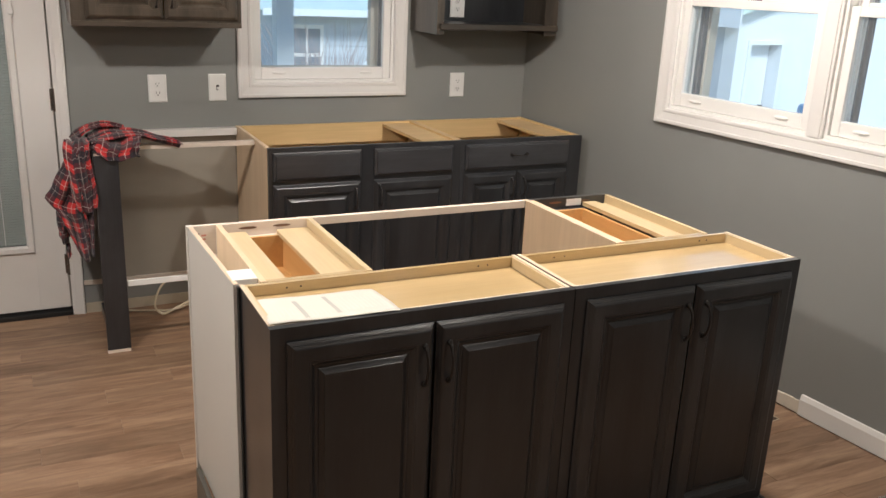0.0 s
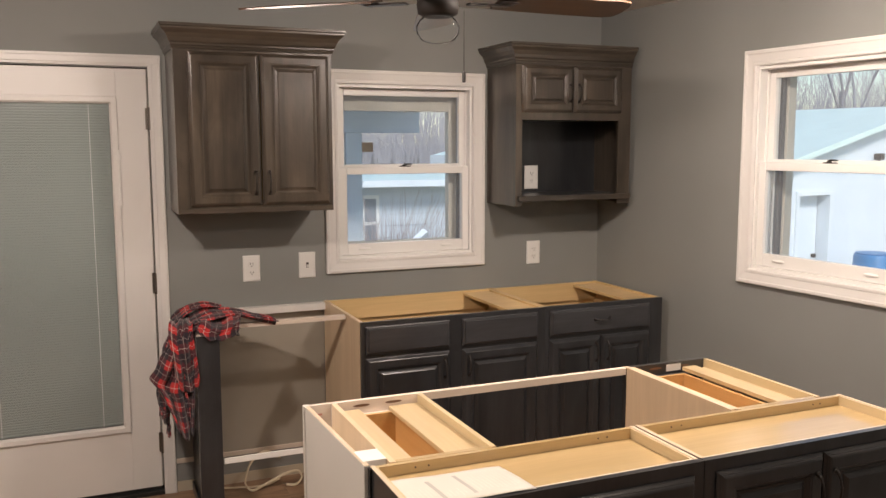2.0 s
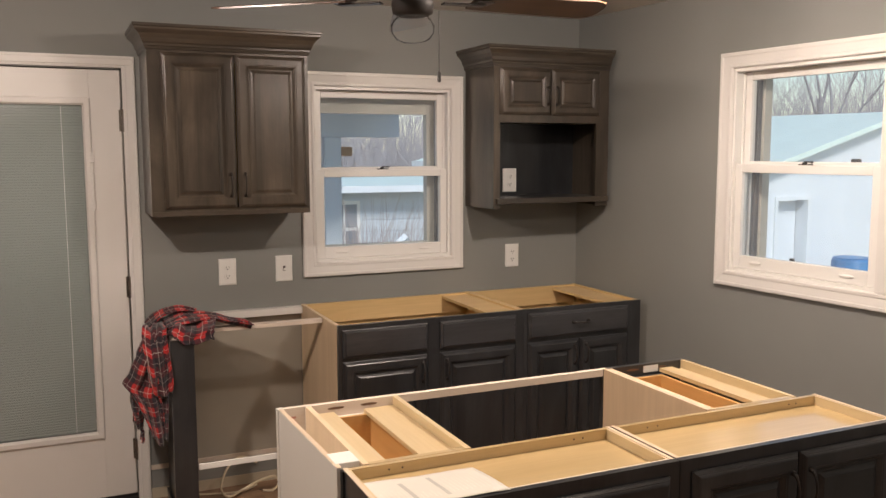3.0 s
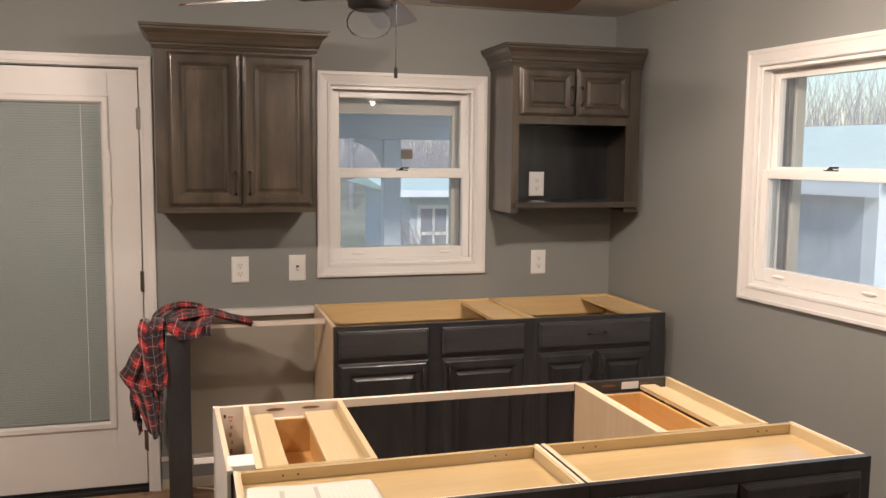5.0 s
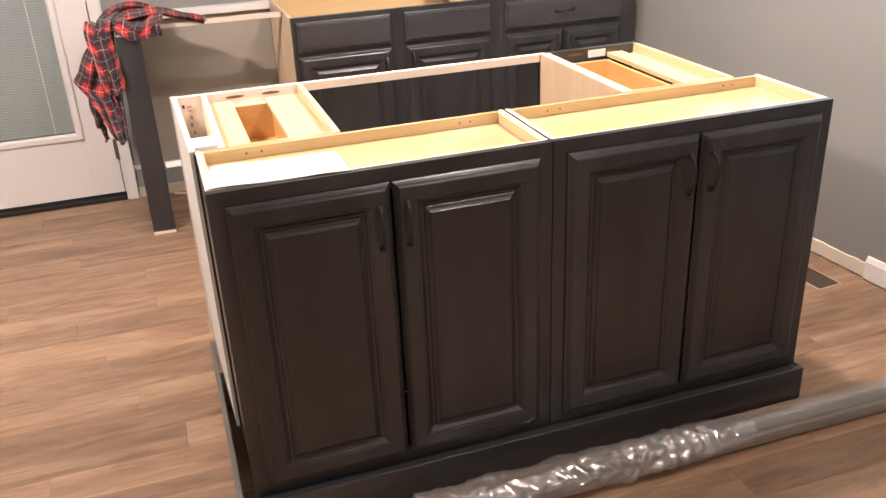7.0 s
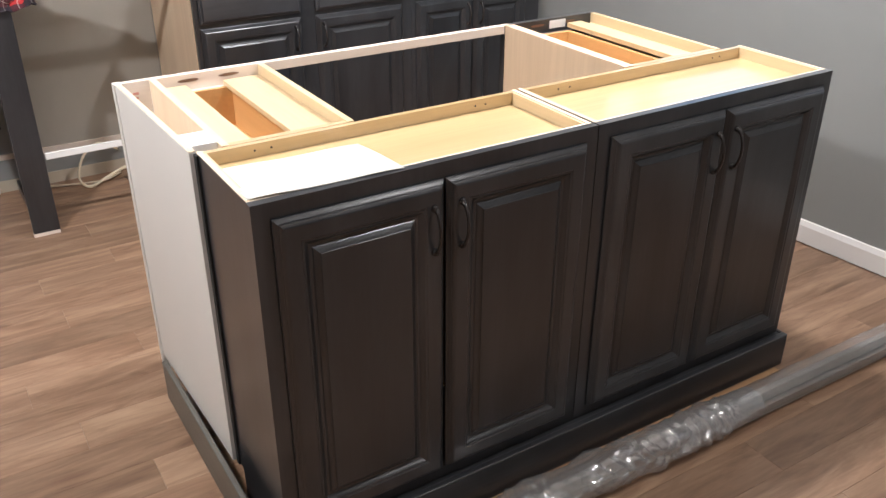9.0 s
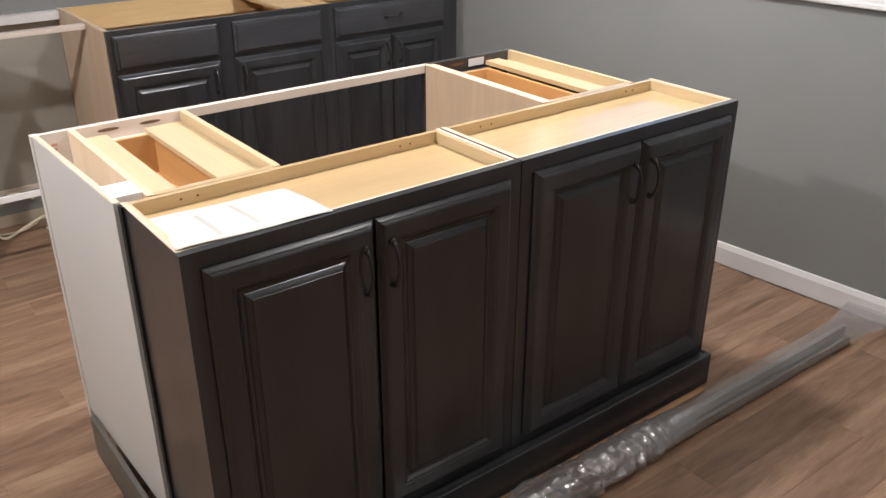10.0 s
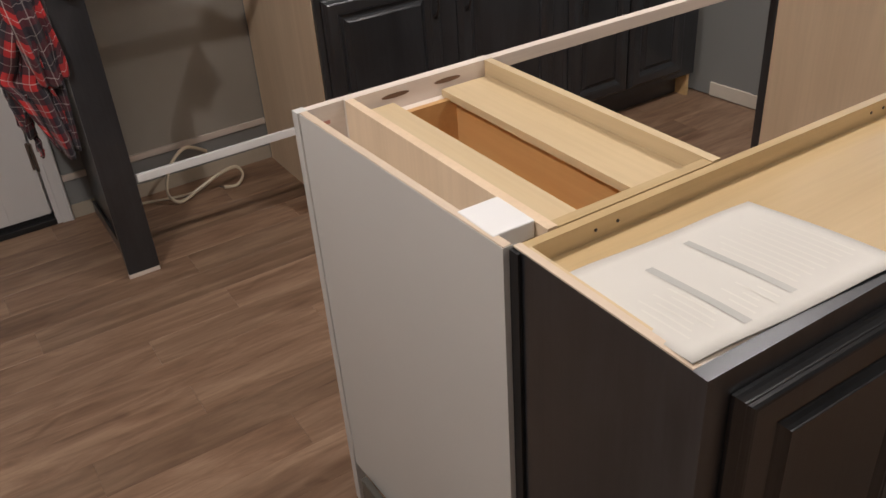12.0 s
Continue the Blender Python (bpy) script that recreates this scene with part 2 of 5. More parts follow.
def plank_material():
    m, nt, b = nodes_of("vinyl_plank_oak")
    long1 = coords(nt, (2.6, 15.0, 1.0), spread=31.0)
    long2 = coords(nt, (8.0, 80.0, 1.0), spread=31.0)
    blot = coords(nt, (3.2, 9.0, 1.0), spread=17.0)
    f1 = noise_tex(nt, long1, 1.3, 6.0, 0.62, 1.0)
    f2 = noise_tex(nt, long2, 1.0, 4.0, 0.6, 0.3)
    f3 = noise_tex(nt, blot, 1.6, 3.0, 0.5, 0.8)
    col = ramp(nt, f1, [(0.25, (0.168, 0.097, 0.056)), (0.48, (0.272, 0.168, 0.102)), (0.72, (0.372, 0.248, 0.158))])
    fine = ramp(nt, f2, [(0.30, (0.55, 0.50, 0.47)), (0.62, (1.0, 1.0, 1.0))])
    col = mix(nt, col, fine, 0.40, "MULTIPLY")
    dark = ramp(nt, f3, [(0.60, (1.0, 1.0, 1.0)), (0.78, (0.62, 0.55, 0.50))])
    col = mix(nt, col, dark, 0.8, "MULTIPLY")
    fleck = noise_tex(nt, coords(nt, (4.0, 46.0, 1.0), spread=71.0), 1.0, 2.0, 0.5, 0.4)
    col = mix(nt, col, ramp(nt, fleck, [(0.64, (1.0, 1.0, 1.0)), (0.74, (0.46, 0.38, 0.33))]), 0.5, "MULTIPLY")
    oi = nt.nodes.new("ShaderNodeObjectInfo")
    tone = ramp(nt, oi.outputs["Random"], [(0.0, (0.70, 0.70, 0.69)), (0.45, (0.90, 0.89, 0.88)), (1.0, (1.09, 1.09, 1.09))])
    sap = noise_tex(nt, coords(nt, (0.42, 10.5, 1.0), spread=43.0), 1.0, 3.0, 0.5, 0.5)
    col = mix(nt, col, ramp(nt, sap, [(0.53, (0.0, 0.0, 0.0)), (0.66, (0.135, 0.100, 0.066))]), 0.8, "ADD")
    knot = nt.nodes.new("ShaderNodeTexVoronoi")
    knot.inputs["Scale"].default_value = 1.0
    nt.links.new(coords(nt, (2.1, 8.5, 1.0), spread=57.0), knot.inputs["Vector"])
    spots = ramp(nt, knot.outputs["Distance"], [(0.0, (0.42, 0.34, 0.30)), (0.10, (0.66, 0.58, 0.53)), (0.20, (1.0, 1.0, 1.0))])
    col = mix(nt, col, spots, 0.75, "MULTIPLY")
    col = mix(nt, col, tone, 0.85, "MULTIPLY")
    nt.links.new(col, b.inputs["Base Color"])
    b.inputs["Roughness"].default_value = 0.42
    bump(nt, b, f2, 0.25, 0.0006)
    return m


PLANK = plank_material()


def glass_material(name, tint, gloss_rough=0.0, ior=1.5, veil=0.11):
    m = bpy.data.materials.new(name)
    m.use_nodes = True
    nt = m.node_tree
    nt.nodes.clear()
    out = nt.nodes.new("ShaderNodeOutputMaterial")
    tr = nt.nodes.new("ShaderNodeBsdfTransparent")
    tr.inputs["Color"].default_value = (*tint, 1)
    gl = nt.nodes.new("ShaderNodeBsdfGlossy")
    gl.inputs["Roughness"].default_value = gloss_rough
    fr = nt.nodes.new("ShaderNodeFresnel")
    fr.inputs["IOR"].default_value = ior
    mx = nt.nodes.new("ShaderNodeMixShader")
    nt.links.new(fr.outputs[0], mx.inputs[0])
    nt.links.new(tr.outputs[0], mx.inputs[1])
    nt.links.new(gl.outputs[0], mx.inputs[2])
    # Pale diffuse share: the room's milky reflection, put into the glass.
    film = nt.nodes.new("ShaderNodeBsdfDiffuse")
    film.inputs["Color"].default_value = (0.85, 0.87, 0.90, 1)
    veiled = nt.nodes.new("ShaderNodeMixShader")
    veiled.inputs[0].default_value = veil
    nt.links.new(mx.outputs[0], veiled.inputs[1])
    nt.links.new(film.outputs[0], veiled.inputs[2])
    nt.links.new(veiled.outputs[0], out.inputs["Surface"])
    return m


GLASS = glass_material("window_glass", (0.92, 0.95, 0.96))
DOOR_GLASS = glass_material("door_glass", (0.88, 0.92, 0.92), 0.12)
SLAT = paint("blind_slat", (0.245, 0.280, 0.262), 0.5, 0.03, 60, 0.03)


def emission(name, colour, strength):
    m = bpy.data.materials.new(name)
    m.use_nodes = True
    nt = m.node_tree
    nt.nodes.clear()
    out = nt.nodes.new("ShaderNodeOutputMaterial")
    em = nt.nodes.new("ShaderNodeEmission")
    em.inputs["Color"].default_value = (*colour, 1)
    em.inputs["Strength"].default_value = strength
    nt.links.new(em.outputs[0], out.inputs["Surface"])
    return m


LAMP_FACE = emission("lit_lamp_lens", (1.0, 0.84, 0.66), 14.0)

# ---- the room's shell ----
YB = 4.605                       # back wall's face
SKEW = 4.6                       # the window wall is turned off square by this to fit the camera's view
BACK = pose(0, YB, 0)            # x along the wall, y outwards
SIDE = pose(3.30, YB, 0, 0, 0, SKEW - 90)
THICK = 0.16
ROOM_W, ROOM_S = -3.0, -5.0


def wall_with_holes(name, m, x0, x1, z1, holes, label):
    """Boxes round the openings; holes are (x0, x1, z0, z1) from left to right."""
    rows, at = [], x0
    for a, b, lo, hi in holes:
        rows.append((at, a, 0, THICK, 0, z1))
        if lo > 0:
            rows.append((a, b, 0, THICK, 0, lo))
        rows.append((a, b, 0, THICK, hi, z1))
        at = b
    rows.append((at, x1, 0, THICK, 0, z1))
    ob = part(name, boxes(rows), WALL)
    ob.matrix_world = m
    return tagged(ob, label, "wall", kind="structure")


DOOR = (-0.005, 0.915, 0.0, 1.985)
WIN1 = (1.788, 2.514, 1.075, 1.937)
WIN2 = (1.120, 2.648, 1.085, 1.982)
wall_with_holes("wall_north", BACK, ROOM_W, 3.30 + THICK, CEIL, [DOOR, WIN1], "smooth grey painted wall with door and window openings")
wall_with_holes("wall_east", SIDE, 0.0, 10.0, CEIL, [WIN2], "smooth grey painted wall with a twin window opening")
tagged(part("wall_west", box(ROOM_W - THICK, ROOM_W, ROOM_S, YB + THICK, 0, CEIL), WALL), "smooth grey painted plain wall", "wall", kind="structure")
tagged(part("wall_south", box(ROOM_W, 4.4, ROOM_S - THICK, ROOM_S, 0, CEIL), WALL), "smooth grey painted plain wall", "wall", kind="structure")
tagged(part("ceiling", box(ROOM_W - THICK, 4.6, ROOM_S - THICK, YB + THICK, CEIL, CEIL + 0.1), CEILING_PAINT), "flat off-white painted ceiling", "ceiling", kind="structure")
slab = bmesh.new()
edge = [(ROOM_W - THICK, ROOM_S - THICK), (3.40 + (YB - ROOM_S) * math.tan(radians(SKEW)), ROOM_S - THICK), (3.40, YB + THICK), (ROOM_W - THICK, YB + THICK)]
under, over = [[slab.verts.new((x, y, z)) for x, y in edge] for z in (-0.12, -0.006)]
slab.faces.new(under[::-1])
slab.faces.new(over)
for k in range(4):
    slab.faces.new((under[k], under[(k + 1) % 4], over[(k + 1) % 4], over[k]))
FLOOR = tagged(part("floor", slab, PLANK), "brown wood-look vinyl plank floor", "floor", kind="structure")


# ---- windows ----
CASING = [(0.0, 0.0), (0.0, -0.016), (0.004, -0.020), (0.016, -0.020), (0.019, -0.017), (0.050, -0.013), (0.054, -0.016), (0.064, -0.016), (0.068, -0.012), (0.070, 0.0)]


def sash(win, x0, x1, z0, z1, y, low, name):
    s, r = 0.036, 0.036
    b = 0.056 if low else 0.040
    fr = part(name, boxes([(x0, x0 + s, y, y + 0.032, z0, z1), (x1 - s, x1, y, y + 0.032, z0, z1),
                           (x0 + s, x1 - s, y + 0.001, y + 0.031, z1 - r, z1), (x0 + s, x1 - s, y + 0.001, y + 0.031, z0, z0 + b)], 0.003), VINYL, win)
    pane = part("pane", quad(x0 + s, x1 - s, y + 0.016, z0 + b, z1 - r), GLASS, fr, flip=False)
    pane.visible_shadow = False
    return fr


def window(name, m, units, z0, z1, zmid, label, outer=0.05):
    """units: the clear openings between casings, as (x0, x1)."""
    win = thing(name, m, label, "window", kind="structure")
    xa, xb = units[0][0], units[-1][1]
    part("casing", rings(bmesh.new(), xa - 0.07, xb + 0.07, z0 - 0.07, z1 + 0.07, CASING, close_last=False), TRIM, win)
    for (u0, u1), (v0, v1) in zip(units, units[1:]):
        part("mullion_casing", boxes([(u1, v0, -0.012, 0.0, z0, z1), (u1 + 0.010, v0 - 0.010, -0.017, -0.012, z0, z1), (u1, v0, 0.0, THICK, z0, z1)], 0.002), TRIM, win)
    part("outer_frame", rings(bmesh.new(), xa, xb, z0, z1, [(0.012, THICK), (0.012, THICK + 0.05), (0.012 + outer, THICK + 0.05), (0.012 + outer, THICK + 0.005), (0.012, THICK)], close_last=False), CREAM_TRIM, win, "cream painted outer frame")
    for x0, x1 in units:
        part("jamb", boxes([(x0, x0 + 0.012, 0.001, THICK, z0, z1), (x1 - 0.012, x1, 0.001, THICK, z0, z1),
                            (x0 + 0.012, x1 - 0.012, 0.001, THICK, z1 - 0.014, z1), (x0 + 0.012, x1 - 0.012, 0.001, THICK, z0, z0 + 0.014)]), VINYL, win)
        part("track", boxes([(x0 + 0.012, x0 + 0.020, 0.045, 0.052, zmid, z1 - 0.014), (x1 - 0.020, x1 - 0.012, 0.045, 0.052, zmid, z1 - 0.014),
                             (x0 + 0.012, x0 + 0.022, 0.098, 0.106, z0 + 0.014, z1 - 0.014), (x1 - 0.022, x1 - 0.012, 0.098, 0.106, z0 + 0.014, z1 - 0.014)]), VINYL, win)
        # Storm track strips; the outer jamb's shade is put into their grey.
        part("storm_track", boxes([(x0 + 0.0125, x0 + 0.017, 0.110, THICK, z0 + 0.014, z1 - 0.014), (x1 - 0.017, x1 - 0.0125, 0.110, THICK, z0 + 0.014, z1 - 0.014),
                                   (x0 + 0.017, x0 + 0.030, 0.128, 0.134, z0 + 0.014, z1 - 0.014), (x1 - 0.030, x1 - 0.017, 0.128, 0.134, z0 + 0.014, z1 - 0.014),
                                   (x0 + 0.017, x0 + 0.024, 0.148, 0.154, z0 + 0.014, z1 - 0.014), (x1 - 0.024, x1 - 0.017, 0.148, 0.154, z0 + 0.014, z1 - 0.014)]), STORM, win, "grey aluminium storm window track, jamb shade in its colour")
        up = sash(win, x0 + 0.013, x1 - 0.013, zmid - 0.005, z1 - 0.015, 0.056, False, "upper_sash")
        lo = sash(win, x0 + 0.013, x1 - 0.013, z0 + 0.015, zmid + 0.022, 0.014, True, "lower_sash")
        cx = (x0 + x1) / 2
        latch = lathe([(0.010, 0), (0.012, 0.004), (0.009, 0.010), (0.004, 0.013)], 14, (cx - 0.004, 0.030))
        bmesh.ops.translate(latch, verts=latch.verts, vec=(0, 0, zmid + 0.022))
        add_box(latch, cx - 0.03, cx + 0.03, 0.022, 0.040, zmid + 0.022, zmid + 0.027, 0.002)
        add_box(latch, cx - 0.004, cx + 0.036, 0.024, 0.034, zmid + 0.032, zmid + 0.039, 0.002)
        part("sash_lock", latch, BRONZE, lo, "dark bronze sash lock")
        for fx in (x0 + 0.19 * (x1 - x0), x1 - 0.19 * (x1 - x0)):
            lift = bmesh.new()
            bmesh.ops.create_uvsphere(lift, u_segments=16, v_segments=8, radius=1.0)
            bmesh.ops.scale(lift, verts=lift.verts, vec=(0.034, 0.007, 0.007))
            bmesh.ops.translate(lift, verts=lift.verts, vec=(fx, 0.013, z0 + 0.044))
            part("finger_lift", lift, VINYL, lo, smooth=True)
    return win


w1 = window("window_1", BACK, [(WIN1[0], WIN1[1])], WIN1[2], WIN1[3], 1.508, "white double-hung window with moulded white casing")
window("window_2", SIDE, [(WIN2[0], 1.850), (1.920, WIN2[1])], WIN2[2], WIN2[3], 1.540, "white twin double-hung window with moulded casing", 0.018)

part("outer_head", box(WIN1[0] + 0.063, WIN1[1] - 0.063, THICK + 0.006, THICK + 0.046, WIN1[3] - 0.122, WIN1[3] - 0.0625), CREAM_TRIM, w1, "cream painted outer head board")

# ---- door ----


def glazed_door():
    d = thing("door_1", BACK, "closed white door, full-length glass with inner blinds", "door", kind="structure")
    x0, x1, z0, z1 = 0.0, 0.910, 0.036, 1.980
    gx0, gx1, gz0, gz1 = 0.125, 0.775, 0.320, 1.855
    slab = part("door_slab", boxes([(x0, gx0, 0.010, 0.052, z0, z1), (gx1, x1 - 0.004, 0.010, 0.052, z0, z1),
                                    (gx0, gx1, 0.010, 0.052, z0, gz0), (gx0, gx1, 0.010, 0.052, gz1, z1)], 0.0015), TRIM, d)
    part("glazing_bead", rings(bmesh.new(), gx0 - 0.004, gx1 + 0.004, gz0 - 0.004, gz1 + 0.004,
                               [(0.0, 0.010), (0.0, 0.003), (0.006, -0.002), (0.026, -0.002), (0.034, 0.008), (0.034, 0.020)], close_last=False), TRIM, slab)
    pane = part("glass_pane", quad(gx0 + 0.03, gx1 - 0.03, 0.015, gz0 + 0.03, gz1 - 0.03), DOOR_GLASS, slab, flip=False)
    pane.visible_shadow = False
    rows, z = bmesh.new(), gz0 + 0.034
    while z < gz1 - 0.036:
        rails = [[rows.verts.new((x, y, z + dz)) for x in (gx0 + 0.032, gx1 - 0.032)] for y, dz in ((0.0240, 0.0), (0.0222, 0.004), (0.0226, 0.009), (0.0246, 0.0130))]
        for p, q in zip(rails, rails[1:]):
            rows.faces.new((p[0], p[1], q[1], q[0]))
        z += 0.0118
    sl = part("blind_slats", rows, SLAT, slab, "closed grey mini-blind slats behind glass")
    sl["kind"] = "stuff"
    for cx in (0.24, 0.66):
        part("ladder_cord", box(cx - 0.001, cx + 0.001, 0.0195, 0.0210, gz0 + 0.034, gz1 - 0.036), PLATE, slab)
    part("blind_slider", boxes([(gx1 - 0.006, gx1 + 0.006, -0.0035, 0.0, 1.36, 1.62), (gx1 - 0.012, gx1 + 0.010, -0.012, -0.0035, 1.575, 1.600),
                                (gx1 - 0.012, gx1 + 0.010, -0.012, -0.0035, 1.372, 1.397)], 0.002), PLATE, slab, "white plastic blind slider")
    for hz in (1.76, 1.01, 0.25):
        part("hinge", boxes([(x1 - 0.004, x1 + 0.005, -0.012, 0.002, hz - 0.050, hz + 0.050), (x1 - 0.014, x1 - 0.0045, 0.0075, 0.0098, hz - 0.048, hz + 0.048)], 0.001), NICKEL, slab, "worn dark nickel butt hinge")
    part("back_skin", box(gx0 + 0.002, gx1 - 0.002, 0.040, 0.044, gz0, gz1), SLAT, slab)
    part("casing", boxes([(x1 + 0.002, x1 + 0.018, -0.010, 0.0, 0.0, 1.990), (x1 + 0.018, x1 + 0.058, -0.016, 0.0, 0.0, 2.000), (x1 + 0.046, x1 + 0.056, -0.020, -0.016, 0.0, 2.030)] +
                         [(x0 - 0.058, x0 - 0.018, -0.016, 0.0, 0.0, 2.000), (x0 - 0.018, x0 - 0.002, -0.010, 0.0, 0.0, 1.990)] +
                         [(x0 - 0.018, x1 + 0.018, -0.010, 0.0, 1.990, 2.000), (x0 - 0.058, x1 + 0.058, -0.016, 0.0, 2.000, 2.040), (x0 - 0.056, x1 + 0.0455, -0.020, -0.016, 2.026, 2.036)], 0.002), TRIM, d)
    part("door_stop", boxes([(-0.0045, 0.012, 0.053, 0.12, 0.022, 1.984), (0.896, 0.9145, 0.053, 0.12, 0.022, 1.984), (0.012, 0.896, 0.053, 0.12, 1.968, 1.984)]), TRIM, d)
    part("threshold", box(x0, x1 + 0.003, -0.012, 0.12, 0.0, 0.022, 0.003), BLACK, d, "black rubber threshold strip")
    part("door_sweep", box(x0 + 0.004, x1 - 0.006, 0.014, 0.048, 0.022, 0.036), BLACK, d)
    return d


glazed_door()

# ---- cabinets ----


def raised_door(w, h, name, parent, x, y, z, stile=0.056, mat=None):
    """A mitred raised-panel front; its face looks along -y."""
    mat = mat or STAIN
    edge = [(0.0, 0.0), (0.0, 0.0045), (0.0030, 0.0070), (0.0062, 0.0108), (0.0070, 0.0125), (0.0085, 0.0130), (0.0105, 0.0160), (0.0135, 0.0182), (0.0165, 0.0190)]
    inner = [(-0.016, 0.0190), (-0.014, 0.0172), (-0.010, 0.0172), (-0.0075, 0.0145), (-0.0030, 0.0112), (0.0, 0.0080), (0.004, 0.0076)]
    fr = rings(bmesh.new(), x, x + w, z, z + h, [(a, y - b) for a, b in edge] + [(stile + a, y - b) for a, b in inner], close_last=False)
    ob = part(name, fr, mat, parent)
    c = 0.017 if min(w, h) > 0.25 else 0.014
    s = stile + 0.003
    bevel = [(0.0, 0.0078), (0.004, 0.0080), (0.35, 0.0102), (0.70, 0.0132), (0.93, 0.0162), (0.965, 0.0176), (1.0, 0.0182)]
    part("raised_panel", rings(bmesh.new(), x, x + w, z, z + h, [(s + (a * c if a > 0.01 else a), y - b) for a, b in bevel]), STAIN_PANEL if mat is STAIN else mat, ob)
    return ob


def slab_front(w, h, parent, x, y, z):
    return part("drawer_front", rings(bmesh.new(), x, x + w, z, z + h, [(0.0, y), (0.0, y - 0.009), (0.004, y - 0.012), (0.009, y - 0.013), (0.013, y - 0.019)]), STAIN_H, parent)


def pull(parent, x, y, z, length=0.11, upright=True):
    """An arched bar pull with flared feet."""
    pts, rad = [], []
    n = 14
    for i in range(n + 1):
        t = i / n
        a = (t - 0.5) * length
        off = 0.004 + 0.019 * math.sin(math.pi * t) ** 0.6
        pts.append((x, y - off, z + a) if upright else (x + a, y - off, z))
        rad.append(0.0034 + 0.0026 * abs(2 * t - 1) ** 6)
    bm = tube(pts, rad, 8)
    for e in (-0.5, 0.5):
        c = (x, y - 0.002, z + e * length) if upright else (x + e * length, y - 0.002, z)
        tube([(c[0], y, c[2]), (c[0], y - 0.006, c[2])], [0.008, 0.006], 10, bm)
    return part("handle", bm, BRONZE, parent, "dark bronze arched pull", smooth=True)


def base_cabinet(w, left_raw, drawers, doors, label, h=0.876, depth=0.61, stile_l=0.04, stile_r=0.04, drawer_pull=False, group="base cabinets under the window"):
    """Local origin: front left corner of the face frame, on the floor."""
    c = thing("base_cabinet", Matrix(), label, "cabinet", group)
    t = 0.016
    part("side_panel", box(0.001, t, 0.019, depth - 0.002, 0.0, h - 0.001), RAW if left_raw else MAPLE_O, c, "raw maple side panel" if left_raw else "")
    part("side_panel", box(w - t, w - 0.001, 0.019, depth - 0.002, 0.0, h - 0.001), MAPLE_O, c)
    part("scribe_strip", box(-0.003, 0.0005, 0.020, 0.150, 0.0, h - 0.003), RAW, c, "raw maple scribe strip") if left_raw else None
    part("back_panel", box(t, w - t, depth - 0.014, depth - 0.002, 0.10, h - 0.02), MAPLE_O, c)
    part("back_rail", box(t, w - t, depth - 0.034, depth - 0.014, h - 0.10, h - 0.001), MAPLE_O, c)
    part("bottom", box(t, w - t, 0.019, depth - 0.014, 0.10, 0.115), MAPLE_O, c)
    part("toe_kick", box(0.0, w, 0.075, 0.090, 0.0, 0.10), STAIN_H, c, "dark stained recessed toe kick")
    mids = [(a[1] + b[0]) / 2 for a, b in zip(drawers, drawers[1:])]
    ff = [(0, stile_l, 0, 0.019, 0.10, h), (w - stile_r, w, 0, 0.019, 0.10, h), (stile_l, w - stile_r, 0, 0.019, h - 0.032, h),
          (stile_l, w - stile_r, 0, 0.019, 0.710, 0.740), (stile_l, w - stile_r, 0, 0.019, 0.10, 0.135)]
    part("face_frame", boxes(ff), STAIN, c)
    for mx in mids:
        part("mullion", boxes([(mx - 0.042, mx + 0.042, 0, 0.019, 0.740, h - 0.032), (mx - 0.042, mx + 0.042, 0, 0.019, 0.135, 0.710)]), STAIN, c)
    if len(drawers) == 1:
        mx = (doors[0][1] + doors[1][0]) / 2
        part("mullion", box(mx - 0.025, mx + 0.025, 0, 0.019, 0.135, 0.710), STAIN, c)
    for a, b in drawers:
        d = slab_front(b - a, 0.124, c, a, -0.001, 0.733)
        if drawer_pull:
            pull(d, (a + b) / 2, -0.020, 0.800, 0.085, False)
    for a, b, side in doors:
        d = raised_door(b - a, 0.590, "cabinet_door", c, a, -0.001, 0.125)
        pull(d, b - 0.028 if side > 0 else a + 0.028, -0.020, 0.640, 0.088)
    part("brace", box(w - 0.165, w - t - 0.001, 0.020, depth - 0.036, h - 0.024, h - 0.010), MAPLE_O, c)
    part("front_brace", box(t, w - 0.166, 0.020, 0.042, h - 0.030, h - 0.012), MAPLE_O, c)
    return c


BC_Y = 3.986
b1 = base_cabinet(0.912, True, [(0.018, 0.415), (0.478, 0.868)], [(0.018, 0.415, 1), (0.478, 0.868, -1)], "dark grey stained double-door base cabinet, open top")
b1.matrix_world = pose(1.700, BC_Y, 0)
b2 = base_cabinet(0.673, False, [(0.022, 0.593)], [(0.022, 0.303, 1), (0.312, 0.593, -1)], "dark grey stained one-drawer base cabinet, open top", stile_r=0.075, drawer_pull=True)
b2.matrix_world = pose(2.613, BC_Y, 0)


